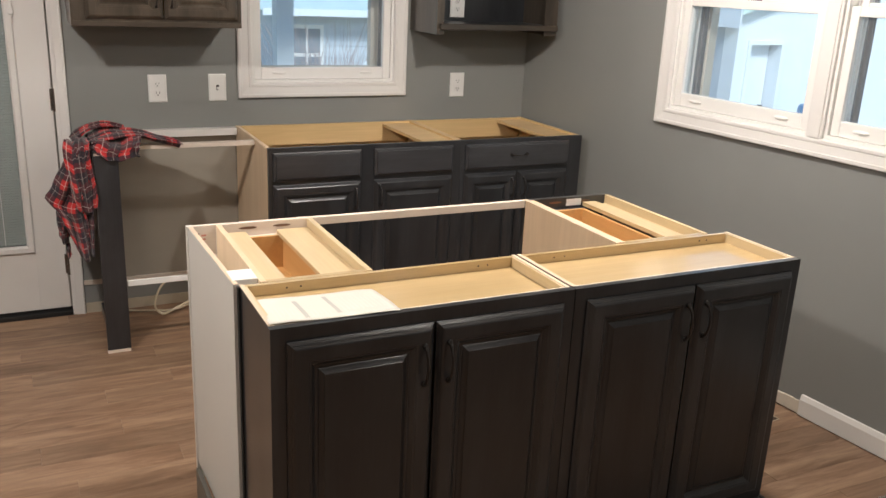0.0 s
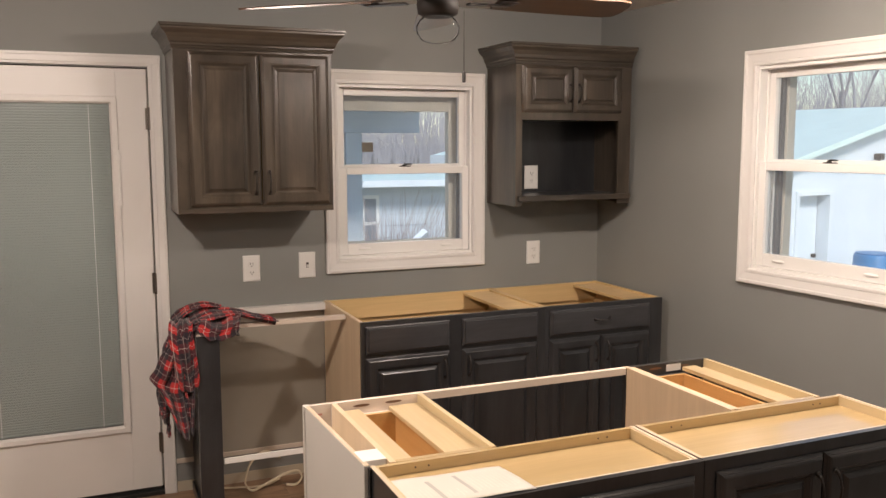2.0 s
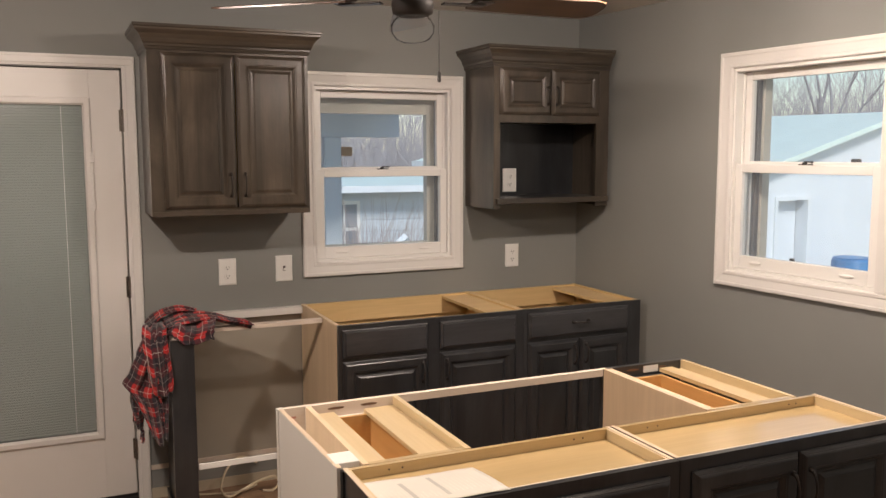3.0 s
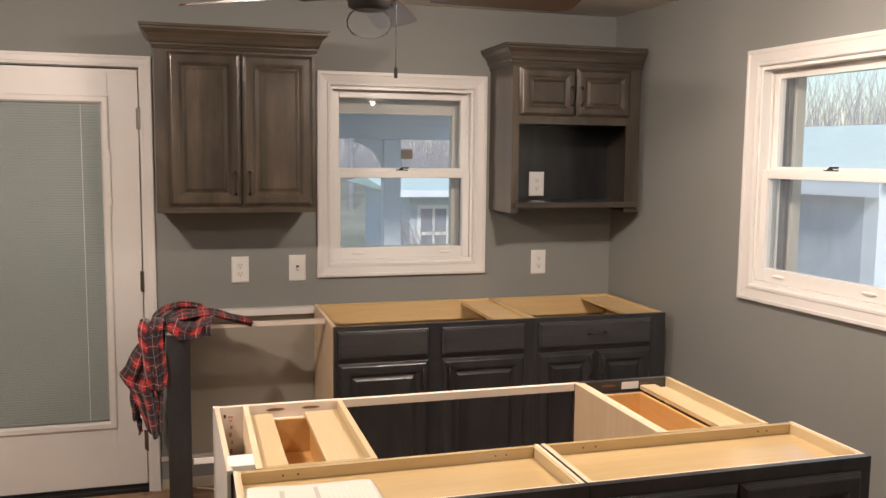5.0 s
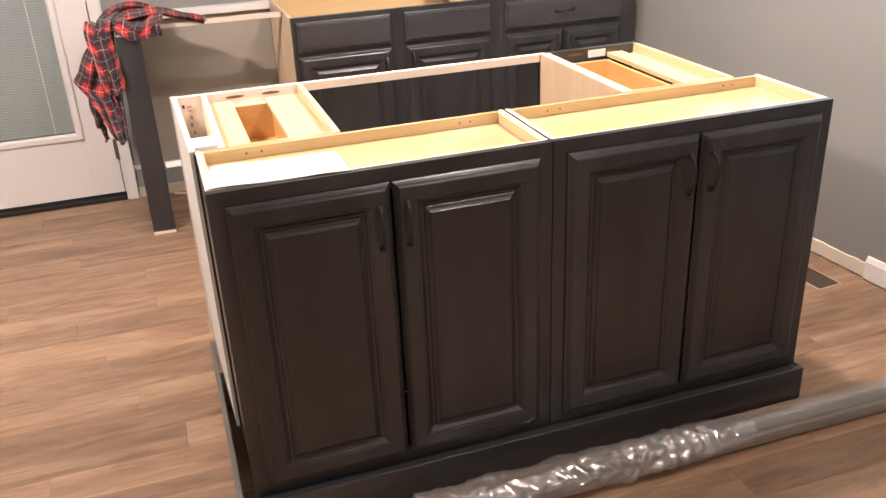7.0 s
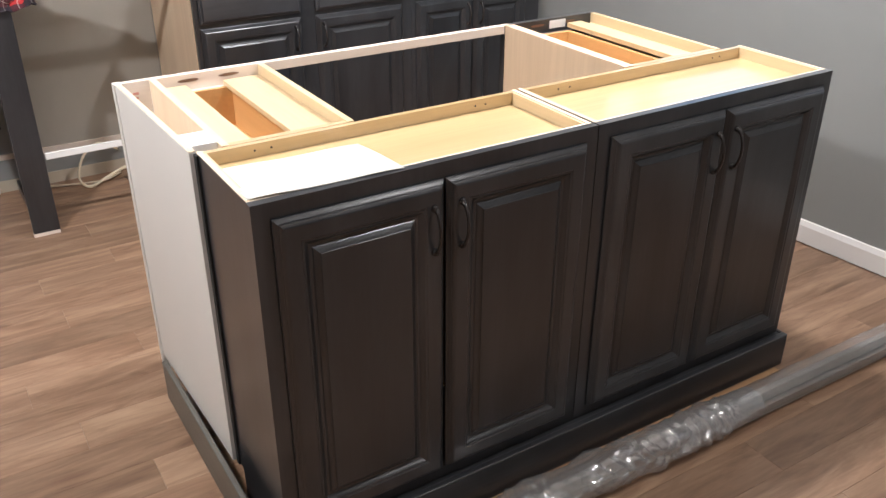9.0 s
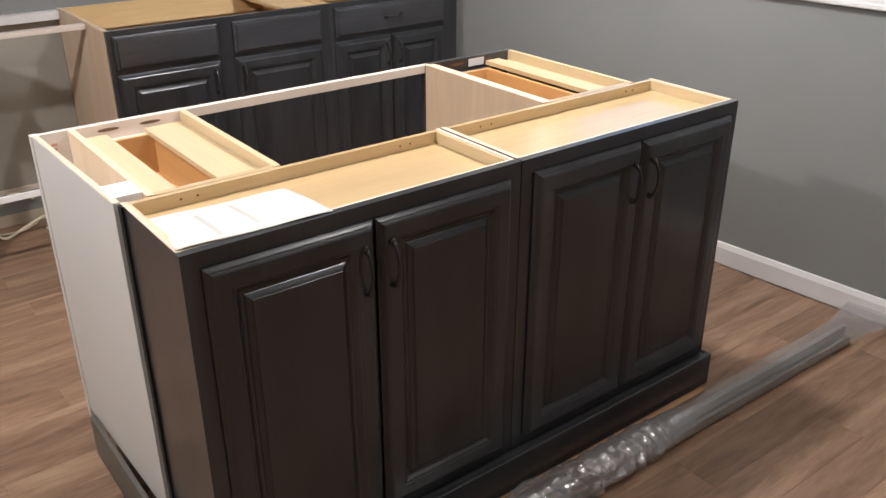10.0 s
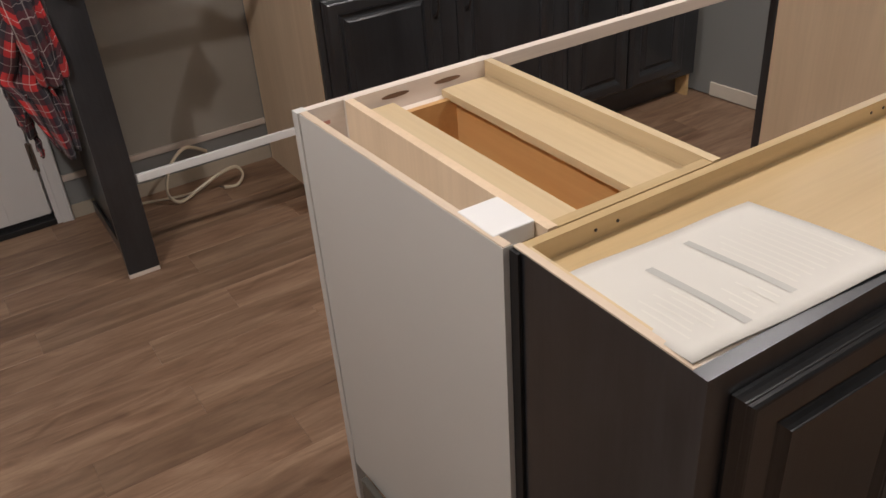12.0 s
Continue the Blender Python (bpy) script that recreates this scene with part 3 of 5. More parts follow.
def crown(parent, x0, x1, y0, y1, z0, right):
    """Crown moulding swept round a wall cabinet's top; it flares out as it rises."""
    prof = [(0.0, 0.0), (0.006, 0.002), (0.008, 0.012), (0.011, 0.015), (0.011, 0.023), (0.018, 0.030), (0.022, 0.045), (0.032, 0.062), (0.046, 0.074), (0.050, 0.078), (0.050, 0.086), (0.056, 0.089), (0.056, 0.100), (0.0, 0.100)]
    bm = bmesh.new()
    loops = []
    for o, z in prof:
        ro = o if right else 0.0
        loops.append([bm.verts.new(p) for p in ((x0 - o, y1, z0 + z), (x0 - o, y0 - o, z0 + z), (x1 + ro, y0 - o, z0 + z), (x1 + ro, y1, z0 + z))])
    for a, b in zip(loops, loops[1:]):
        for i in range(3):
            bm.faces.new((a[i], a[i + 1], b[i + 1], b[i]))
    bm.faces.new(loops[-1])
    bm.faces.new([lp[3] for lp in loops])
    return part("crown_moulding", bm, LIT_STAIN_H, parent)


def wall_cabinet_tall():
    w, d, h = 0.680, 0.320, 0.705
    c = thing("wall_cabinet", pose(0.990, YB - d - 0.001, 1.348), "grey stained double-door wall cabinet with crown moulding, lamp light in its colour", "cabinet", "wall cabinets beside the window")
    t = 0.016
    part("side_panel", box(0.0, t, 0.019, d, 0.0, h), LIT_STAIN, c)
    part("side_panel", box(w - t, w, 0.019, d, 0.0, h), LIT_STAIN, c)
    part("bottom", box(t, w - t, 0.019, d, 0.018, 0.034), LIT_STAIN_H, c)
    part("top", box(t, w - t, 0.019, d, h - 0.016, h), LIT_STAIN_H, c)
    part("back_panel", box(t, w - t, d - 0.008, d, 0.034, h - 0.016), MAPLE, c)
    part("face_frame", boxes([(0, 0.066, 0, 0.019, 0, h), (w - 0.04, w, 0, 0.019, 0, h), (0.066, w - 0.04, 0, 0.019, 0, 0.04), (0.066, w - 0.04, 0, 0.019, h - 0.05, h)]), LIT_STAIN, c)
    part("light_rail", box(0.0005, w - 0.0005, -0.004, -0.0003, 0.0, 0.020, 0.001), LIT_STAIN_H, c)
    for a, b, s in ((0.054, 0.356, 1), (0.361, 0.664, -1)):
        dr = raised_door(b - a, 0.655, "cabinet_door", c, a, -0.001, 0.030, mat=LIT_STAIN)
        pull(dr, b - 0.028 if s > 0 else a + 0.028, -0.020, 0.130, 0.094)
    crown(c, 0.0, w, 0.0, d, h - 0.010, True)
    return c


def wall_cabinet_niche():
    w, d, h = 0.676, 0.320, 0.710
    c = thing("wall_cabinet", pose(2.604, YB - d - 0.001, 1.335), "grey stained wall cabinet, small doors over open niche, lamp light in its colour", "cabinet", "wall cabinets beside the window")
    t = 0.016
    part("side_panel", box(0.0, t, 0.019, d, 0.0, h), LIT_STAIN, c)
    part("side_panel", box(w - t, w, 0.019, d, 0.0, h), LIT_STAIN, c)
    part("face_frame", boxes([(0, 0.036, 0, 0.019, 0, h), (w - 0.074, w, 0, 0.019, 0, h), (0.036, w - 0.074, 0, 0.019, 0.428, 0.470), (0.036, w - 0.074, 0, 0.019, h - 0.05, h)]), LIT_STAIN, c)
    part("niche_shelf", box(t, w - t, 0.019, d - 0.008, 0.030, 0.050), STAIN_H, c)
    part("shelf_lip", box(0.010, w - 0.006, -0.022, -0.001, 0.024, 0.052, 0.004), LIT_STAIN_H, c)
    part("niche_top", box(t, w - t, 0.019, d - 0.008, 0.430, 0.446), LIT_STAIN_H, c)
    part("top", box(t, w - t, 0.019, d - 0.008, h - 0.016, h), LIT_STAIN_H, c)
    # Niche back is darker than the cabinet: the recess shade is in its colour.
    part("back_panel", box(t, w - t, d - 0.008, d, 0.030, h), STAIN_PANEL, c, "stained niche back, recess shade in its colour")
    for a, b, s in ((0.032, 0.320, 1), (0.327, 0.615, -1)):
        dr = raised_door(b - a, 0.228, "cabinet_door", c, a, -0.001, 0.466, 0.050, LIT_STAIN)
        pull(dr, b - 0.022 if s > 0 else a + 0.022, -0.020, 0.562, 0.082)
    crown(c, 0.0, w, 0.0, d, h - 0.010, False)
    return c


wall_cabinet_tall()
wall_cabinet_niche()

# ---- island: two shallow cabinets in front, two drawer units behind ----
TOP = 0.876
IX0, IY0 = 1.207, 2.088


def island_front(x0, label, left_end):
    w, d, z0 = 0.762, 0.292, 0.108
    c = thing("island_cabinet", pose(x0, IY0, 0), label, "cabinet", "cabinets at the front of the island")
    t = 0.013
    part("side_panel", box(0.002, t, 0.019, d, z0, TOP - 0.002), STAIN, c, "dark stained end panel with maple edge" if left_end else "")
    part("side_panel", box(w - t, w - 0.002, 0.019, d, z0, TOP - 0.002), STAIN, c)
    part("side_liner", box(t, t + 0.006, 0.024, d - 0.013, TOP - 0.030, TOP - 0.002), MAPLE_Y, c)
    part("side_liner", box(w - t - 0.006, w - t, 0.024, d - 0.013, TOP - 0.030, TOP - 0.002), MAPLE_Y, c)
    part("back_rail", box(t, w - t, d - 0.013, d, TOP - 0.09, TOP - 0.002), MAPLE, c)
    part("top_panel", box(t, w - t, 0.0192, d - 0.013, TOP - 0.042, TOP - 0.030), MAPLE, c, "recessed yellow maple plywood top")
    part("front_edge", box(t, w - t, 0.0191, 0.026, TOP - 0.030, TOP - 0.001), RAW_X, c)
    part("back_panel", box(t, w - t, d - 0.008, d - 0.001, z0, TOP - 0.09), MAPLE, c)
    part("face_frame", boxes([(0, 0.04, 0, 0.019, z0, TOP), (w - 0.04, w, 0, 0.019, z0, TOP), (0.04, w - 0.04, 0, 0.019, TOP - 0.05, TOP), (0.04, w - 0.04, 0, 0.019, z0, z0 + 0.04)]), STAIN, c)
    part("panel_edge", box(0.0025, t, 0.0195, d, TOP - 0.002, TOP), RAW_Y, c, "bare plywood top edge")
    part("panel_edge", box(w - t, w - 0.0025, 0.0195, d, TOP - 0.002, TOP), RAW_Y, c, "bare plywood top edge")
    # Black strip added for the shade in the gap behind the panel.
    part("gap_strip", box(-0.003, 0.0015, d - 0.016, d, z0, TOP - 0.003), BLACK, c, "black strip for the dark gap at the panel edge") if left_end else None
    for a, b, s in ((0.034, 0.378, 1), (0.384, 0.730, -1)):
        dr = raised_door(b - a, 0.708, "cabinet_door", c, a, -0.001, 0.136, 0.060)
        pull(dr, b - 0.028 if s > 0 else a + 0.028, -0.020, 0.748, 0.094)
    # Small dark discs stand in for the paired screw holes.
    for sx in (0.115, 0.150, 0.640, 0.668):
        o = part("screw", lathe([(0.0024, 0), (0.0024, 0.0008), (0.0012, 0.0011)], 10, (0, 0)), BRONZE, c)
        o.matrix_local = pose(sx, d - 0.0131, TOP - 0.016, 90)
    return c


island_front(IX0, "dark grey stained island cabinet with double raised doors", True)
island_front(IX0 + 0.7645, "dark grey stained island cabinet with double raised doors", False)


def drawer_unit(name, m, w, d, left_side, right_side, rail_mat, boards, hole, label, tag):
    """A narrow unit open at the top. Local origin: front left corner on the floor; the drawer faces the back (+y)."""
    c = thing(name, m, label, "cabinet", "drawer units at the back of the island")
    t = 0.015
    part("side_panel", box(0.0, t, 0.0, d - 0.020, 0.0, TOP), left_side, c)
    part("side_panel", box(w - t, w, 0.0, d - 0.020, 0.0, TOP), right_side, c)
    part("inner_rail", box(t, w - t, 0.0, 0.016, TOP - 0.09, TOP - 0.002), MAPLE, c)
    fr = part("face_frame", boxes([(0, 0.036, d - 0.019, d, 0.10, TOP), (w - 0.036, w, d - 0.019, d, 0.10, TOP), (0.036, w - 0.036, d - 0.019, d, TOP - 0.042, TOP), (0.036, w - 0.036, d - 0.019, d, 0.10, 0.14)]), rail_mat, c)
    for a in (0.30, 0.70):
        cx = t + (w - 2 * t) * a
        bm = bmesh.new()
        rim = [(cx + 0.027 * math.cos(math.tau * k / 16), TOP - 0.0155 + 0.0042 * math.sin(math.tau * k / 16)) for k in range(16)]
        bm.faces.new([bm.verts.new((px, d - 0.0196, pz)) for px, pz in rim])
        part("pocket_slot", bm, POCKET, fr, "brown lens-shaped pocket-screw slot")
    if tag:
        part("paper_label", box(0.150, 0.212, d - 0.0208, d - 0.0194, TOP - 0.030, TOP - 0.006), TAG, fr, "white paper label")
    for a, b, dz in boards:
        part("top_board", box(a, b, 0.017, d - 0.030, TOP - 0.030 - dz, TOP - 0.017 - dz), MAPLE_Y, c)
    a, b = hole
    zb, zt = 0.730, TOP - 0.036
    bottom = part("drawer_bottom", box(a - 0.010, b + 0.012, 0.042, d - 0.056, zb, zb + 0.010), DRAWER_WOOD, c, "orange birch drawer box inside")
    for p, q in ((a - 0.022, a - 0.010), (b + 0.012, b + 0.024)):
        part("drawer_side", box(p, q, 0.03, d - 0.044, zb, zt), DRAWER_WOOD, bottom)
    for p, q in ((0.03, 0.042), (d - 0.056, d - 0.044)):
        part("drawer_end", box(a - 0.0098, b + 0.0118, p, q, zb, zt), DRAWER_WOOD, bottom)
    part("lower_rail", box(t, w - t, d - 0.040, d - 0.0195, TOP - 0.062, TOP - 0.040), rail_mat, c)
    part("drawer_front", rings(bmesh.new(), 0.02, w - 0.02, 0.70, 0.84, [(0.0, d), (0.0, d + 0.012), (0.010, d + 0.018)]), rail_mat, c)
    part("cabinet_door", rings(bmesh.new(), 0.02, w - 0.02, 0.125, 0.685, [(0.0, d), (0.0, d + 0.012), (0.010, d + 0.018)]), rail_mat, c)
    part("bottom", box(t, w - t, 0.016, d - 0.02, 0.10, 0.115), MAPLE, c)
    part("back_panel", box(t, w - t, 0.002, 0.010, 0.115, TOP - 0.09), MAPLE, c)
    return c


IYB, IYD = 2.383, 0.536
drawer_unit("island_cabinet", pose(1.262, IYB, 0), 0.288, IYD, RAW, MAPLE_Y, RAW_X, [(0.0155, 0.082, 0.006), (0.176, 0.2725, 0.008)], (0.082, 0.176), "unfinished maple island drawer unit, open top", False)
drawer_unit("island_cabinet", pose(2.3285, IYB, 0), 0.328, IYD, RAW, MAPLE_Y, STAIN_H, [(0.212, 0.266, 0.0), (0.268, 0.312, 0.012)], (0.038, 0.186), "island drawer unit with dark stained rail, open top", True)

# pale end panel with its filler space
ep = thing("island_end_panel", pose(1.196, IYB - 0.002, 0, 0, 0, 1.6), "off-white primed end panel on the island", "panel")
part("panel", box(0.0, 0.014, 0.0, 0.520, 0.112, TOP), PRIMED, ep)
part("panel_stile", box(-0.003, 0.016, 0.5205, 0.540, 0.0, TOP + 0.001, 0.001), PRIMED, ep)
part("top_edge", box(0.001, 0.013, 0.001, 0.519, TOP, TOP + 0.0015), RAW_Y, ep, "bare wood top edge")
part("filler_board", box(0.016, 0.080, 0.5215, 0.537, 0.10, TOP), RAW_X, ep)
for k, (dx, dz, w, h, mat) in enumerate(((0.026, 0.022, 0.006, 0.010, SLOT), (0.038, 0.026, 0.014, 0.006, RED_STAMP), (0.040, 0.038, 0.010, 0.005, RED_STAMP), (0.044, 0.056, 0.006, 0.009, PENCIL), (0.040, 0.076, 0.008, 0.012, PENCIL), (0.046, 0.100, 0.005, 0.010, PENCIL), (0.042, 0.124, 0.007, 0.014, PENCIL))):
    part("stamp_mark", box(dx, dx + w, 0.5206, 0.5213, TOP - dz - h, TOP - dz), mat, ep)

# maple panel that closes the sink space
mp = thing("island_divider_panel", pose(2.311, IYB, 0), "raw maple divider panel with dark stained edge", "panel")
part("panel", box(0.0, 0.016, 0.0, IYD - 0.020, 0.0, TOP), RAW, mp)
part("edge_stile", box(-0.002, 0.0165, IYD - 0.019, IYD, 0.0, TOP - 0.001), STAIN, mp, "dark stained edge stile")
part("top_cap", boxes([(-0.0015, 0.016, IYD - 0.0185, IYD - 0.0005, TOP - 0.001, TOP + 0.0005), (0.001, 0.015, 0.001, IYD - 0.021, TOP, TOP + 0.001)]), RAW_Y, mp)

tagged(part("wood_rail", box(1.551, 2.3085, IYB + IYD - 0.020, IYB + IYD - 0.001, TOP - 0.024, TOP, 0.001), RAW_X), "thin bare wood rail across the sink space", "rail")

# plinth boards round the island's foot
pl = thing("island_plinth", pose(0, 0, 0), "dark stained plinth boards round the island", "plinth")
part("front_board", box(1.178, 2.746, 2.058, 2.076, 0.0, 0.104, 0.003), STAIN_H, pl)
# The end board faces the lamp; that extra light is put into its colour.
part("end_board", box(1.164, 1.178, 2.062, 2.848, 0.0, 0.124, 0.003), wood("lit_plinth_end", (0.085, 0.080, 0.068), (0.135, 0.128, 0.108), 0.42, "y", 9.0, 0.8, 0.10), pl, "end board, lamp light put in as a lighter colour")
part("right_board", box(2.734, 2.746, 2.0765, 2.376, 0.0, 0.104, 0.003), STAIN, pl)
part("core", box(1.215, 2.730, 2.090, 2.371, 0.0, 0.107), STAIN, pl)
part("ledge", box(1.180, 2.732, 2.0765, 2.089, 0.0, 0.101), STAIN_H, pl)

# white offcut at the front of the filler space
tagged(part("white_block", box(1.2005, 1.2615, 2.406, 2.482, TOP - 0.022, TOP + 0.003, 0.002), PLATE), "small white offcut block on the island edge", "block")

# ---- dishwasher space: end panel, ledgers, bare wall foot, cable ----
dp = thing("end_panel", pose(1.019, 4.084, 0), "dark grey stained end panel with front stile", "panel")
part("stile", box(0.0, 0.094, 0.0, 0.019, 0.014, 0.854, 0.001), STAIN, dp)
part("side_panel", box(0.030, 0.046, 0.0195, 0.520, 0.004, 0.848), STAIN, dp)
part("toe_board", box(0.018, 0.0295, 0.0195, 0.500, 0.004, 0.050, 0.002), STAIN, dp)
part("foot_shim", box(-0.001, 0.093, -0.001, 0.018, 0.0, 0.013, 0.001), RAW_X, dp, "bare wood shim under the stile")
part("corner_block", box(0.004, 0.0295, 0.0195, 0.050, 0.812, 0.862), RAW_X, dp)
tagged(part("wood_ledger", box(1.076, 1.699, 4.215, 4.253, 0.850, 0.868, 0.001), RAW_X), "bare wood ledger bridging the dishwasher space", "ledger")
tagged(part("wall_ledger", box(1.10, 1.699, 4.560, YB - 0.001, 0.835, 0.868, 0.001), TRIM), "white painted ledger strip on the wall", "ledger")

foot = thing("bare_wall_foot", BACK, "unpainted wall foot with wood strip", "trim", kind="structure")
part("wood_strip", box(0.97, 1.70, -0.010, 0.0, 0.140, 0.162, 0.001), RAW_X, foot)
# Warm light bounced from maple and floor, put on the wall as beige.
part("warm_light_band", box(1.0766, 1.70, -0.002, 0.0, 0.162, 0.834), paint("warm_light_wall_tone", (0.350, 0.325, 0.275), 0.7, 0.08, 120, 0.2, 0.3), foot, "warm bounce light put in as a beige band")
part("grey_band", box(0.97, 1.70, -0.003, 0.0, 0.050, 0.140), WALL, foot)
part("bare_strip", box(0.97, 1.70, -0.007, 0.0, 0.0, 0.050), DRYWALL, foot)
tagged(part("white_strip", box(1.1185, 1.6965, 4.090, 4.102, 0.292, 0.317, 0.002), PLATE), "white plastic strip spanning the dishwasher space", "strip")

rng = random.Random(7)


def spline(points, n=10):
    """A smooth line through points."""
    ps = [Vector(p) for p in points]
    out = []
    for i in range(len(ps) - 1):
        a, b, c, d = ps[max(i - 1, 0)], ps[i], ps[i + 1], ps[min(i + 2, len(ps) - 1)]
        for k in range(n):
            t = k / n
            out.append(0.5 * ((2 * b) + (c - a) * t + (2 * a - 5 * b + 4 * c - d) * t * t + (3 * b - a - 3 * c + d) * t ** 3))
    out.append(ps[-1])
    return out


cable = thing("power_cable", pose(1.3, 4.5, 0) @ Matrix.Diagonal((0.76, 1, 1.06, 1)), "cream sheathed cable loop from the wall", "cable")
part("sheath", tube(spline([(0.21, 0.085, 0.10), (0.10, 0.03, 0.155), (0.0, -0.02, 0.13), (-0.045, -0.035, 0.05), (0.0, -0.04, 0.006), (0.10, -0.035, 0.030), (0.20, -0.03, 0.055), (0.29, -0.02, 0.06), (0.315, -0.03, 0.03), (0.27, -0.05, 0.007), (0.21, -0.045, 0.012)]), 0.0062, 8), CABLE, cable, smooth=True)
part("bare_end", tube([(0.21, -0.045, 0.012), (0.190, -0.042, 0.018)], 0.003, 6), NICKEL, cable)
tagged(part("floor_cable", tube(spline([(1.45, 4.55, 0.008), (1.36, 4.50, 0.006), (1.22, 4.53, 0.006), (1.13, 4.56, 0.008)]), 0.005, 6), CABLE, smooth=True), "thin cream cable lying on the floor", "cable")

# ---- plates and switches ----


def wall_plate(kind, x, z, y=YB, label=""):
    p = thing("wall_outlet" if kind == "outlet" else "wall_switch", pose(x, y, z), label, "outlet" if kind == "outlet" else "switch", "cover plates on the back wall")
    part("cover_plate", rings(bmesh.new(), -0.041, 0.041, -0.063, 0.063, [(0, 0), (0, -0.003), (0.004, -0.006), (0.008, -0.0065)]), PLATE, p)
    if kind == "outlet":
        for dz in (-0.0205, 0.0205):
            face = part("socket", lathe([(0.0165, 0.0), (0.0165, 0.002), (0.0155, 0.003)], 20), PLATE, p)
            face.matrix_local = pose(0, -0.0065, dz, 90)
            for dx in (-0.0065, 0.0065):
                part("slot", box(dx - 0.0011, dx + 0.0011, -0.0101, -0.0096, dz - 0.002, dz + 0.007), SLOT, p)
            part("ground_hole", box(-0.0025, 0.0025, -0.0101, -0.0096, dz - 0.0105, dz - 0.006), SLOT, p)
    else:
        part("toggle_frame", box(-0.006, 0.006, -0.0075, -0.0066, -0.0125, 0.0125), SLOT, p)
        part("toggle", box(-0.0045, 0.0045, -0.019, -0.0076, -0.009, 0.003, 0.001), PLATE, p)
    return p


wall_plate("outlet", 1.350, 1.054, label="white duplex outlet plate on the grey wall")
wall_plate("switch", 1.622, 1.056, label="white toggle switch plate on the grey wall")
wall_plate("outlet", 2.886, 1.055, label="white duplex outlet plate above the cabinets")
wall_plate("outlet", 2.862, 1.466, YB - 0.0105, label="white outlet plate inside the cabinet niche")

# ---- baseboard on the window wall ----
bb = thing("baseboard", SIDE, "white painted baseboard ending at bare wall", "baseboard", kind="structure")
prof = [(0.0, 0.0), (-0.014, 0.0), (-0.014, 0.066), (-0.010, 0.076), (-0.007, 0.084), (0.0, 0.086)]
bm = bmesh.new()
ends = [[bm.verts.new((x, y - 0.001, z)) for y, z in prof] for x in (2.03, 9.5)]
for i in range(len(prof) - 1):
    bm.faces.new((ends[0][i], ends[0][i + 1], ends[1][i + 1], ends[1][i]))
bm.faces.new(ends[0])
bm.faces.new(ends[1][::-1])
part("board", bm, TRIM, bb)
bm = bmesh.new()
n = 60
lo, hi, ft = [], [], []
for i in range(n + 1):
    x = 0.66 + (2.028 - 0.66) * i / n
    zz = 0.052 + 0.012 * noise.noise((x * 9, 3.1, 0)) + 0.006 * noise.noise((x * 40, 1.1, 0))
    ft.append(bm.verts.new((x, -0.0055, 0.0)))
    lo.append(bm.verts.new((x, -0.0055, zz)))
    hi.append(bm.verts.new((x, -0.0005, zz + 0.003)))
for i in range(n):
    bm.faces.new((ft[i], ft[i + 1], lo[i + 1], lo[i]))
    bm.faces.new((lo[i], lo[i + 1], hi[i + 1], hi[i]))
part("bare_wall_strip", bm, paint("torn_drywall_paper", (0.66, 0.60, 0.50), 0.85, 0.2, 50, 0.5, 0.2), bb, "ragged unpainted strip at the wall foot")

# floor register opening
fv = thing("floor_vent", pose(3.290, 2.653, 0, 0, 0, SKEW), "floor duct opening, a flat plate with painted darkness", "vent")
# No hole is cut: the duct's darkness is the colour of a flat plate.
part("duct", boxes([(-0.048, 0.048, -0.080, 0.080, -0.004, 0.0008)]), paint("dark_duct_plate", (0.060, 0.038, 0.025), 0.8, 0.2, 40, 0.2), fv)
part("cut_edge", boxes([(-0.052, -0.048, -0.084, 0.084, 0.0, 0.002), (0.048, 0.052, -0.084, 0.084, 0.0, 0.002), (-0.048, 0.048, -0.084, -0.080, 0.0, 0.002), (-0.048, 0.048, 0.080, 0.084, 0.0, 0.002)]), DRYWALL, fv)

# ---- paper on the island ----
pz = TOP - 0.0285
ps = thing("instruction_sheet", pose(1.366, 2.212, pz + 0.004, 0, 0, -3), "cream folded instruction sheet lying on the island top", "paper")


def lie(u, v):
    """The sheet rests on the front rim and sinks onto the panel behind."""
    return 0.0266 - 0.0245 * v ** 1.3 + 0.0009 * math.sin(u * math.pi * 3.0) + 0.0009 * noise.noise((u * 4, v * 3, 0))


bm = bmesh.new()
g = [[None] * 13 for _ in range(19)]
for i in range(19):
    for j in range(13):
        u, v = i / 18, j / 12
        g[i][j] = bm.verts.new((-0.148 + 0.296 * u, -0.108 + 0.212 * v, lie(u, v)))
for i in range(18):
    for j in range(12):
        bm.faces.new((g[i][j], g[i + 1][j], g[i + 1][j + 1], g[i][j + 1]))
sheet = part("sheet", bm, PAPER, ps, smooth=True)
sol = sheet.modifiers.new("thickness", "SOLIDIFY")
sol.thickness, sol.offset = 0.0012, 0.0


def sheet_line(x0, x1, y0, y1, mat):
    bm = bmesh.new()
    n = 12
    rows = []
    for i in range(n + 1):
        y = y0 + (y1 - y0) * i / n
        v = (y + 0.108) / 0.212
        rows.append([bm.verts.new((x, y, lie((x + 0.148) / 0.296, v) + 0.0012)) for x in (x0, x1)])
    for a, b in zip(rows, rows[1:]):
        bm.faces.new((a[0], a[1], b[1], b[0]))
    return part("sheet_line", bm, mat, ps)


# Wide grey bars drawn along the sheet's two fold lines; the rest is print.
sheet_line(-0.066, -0.055, -0.092, 0.050, FOLD_GREY)
sheet_line(0.010, 0.020, -0.080, 0.072, FOLD_GREY)
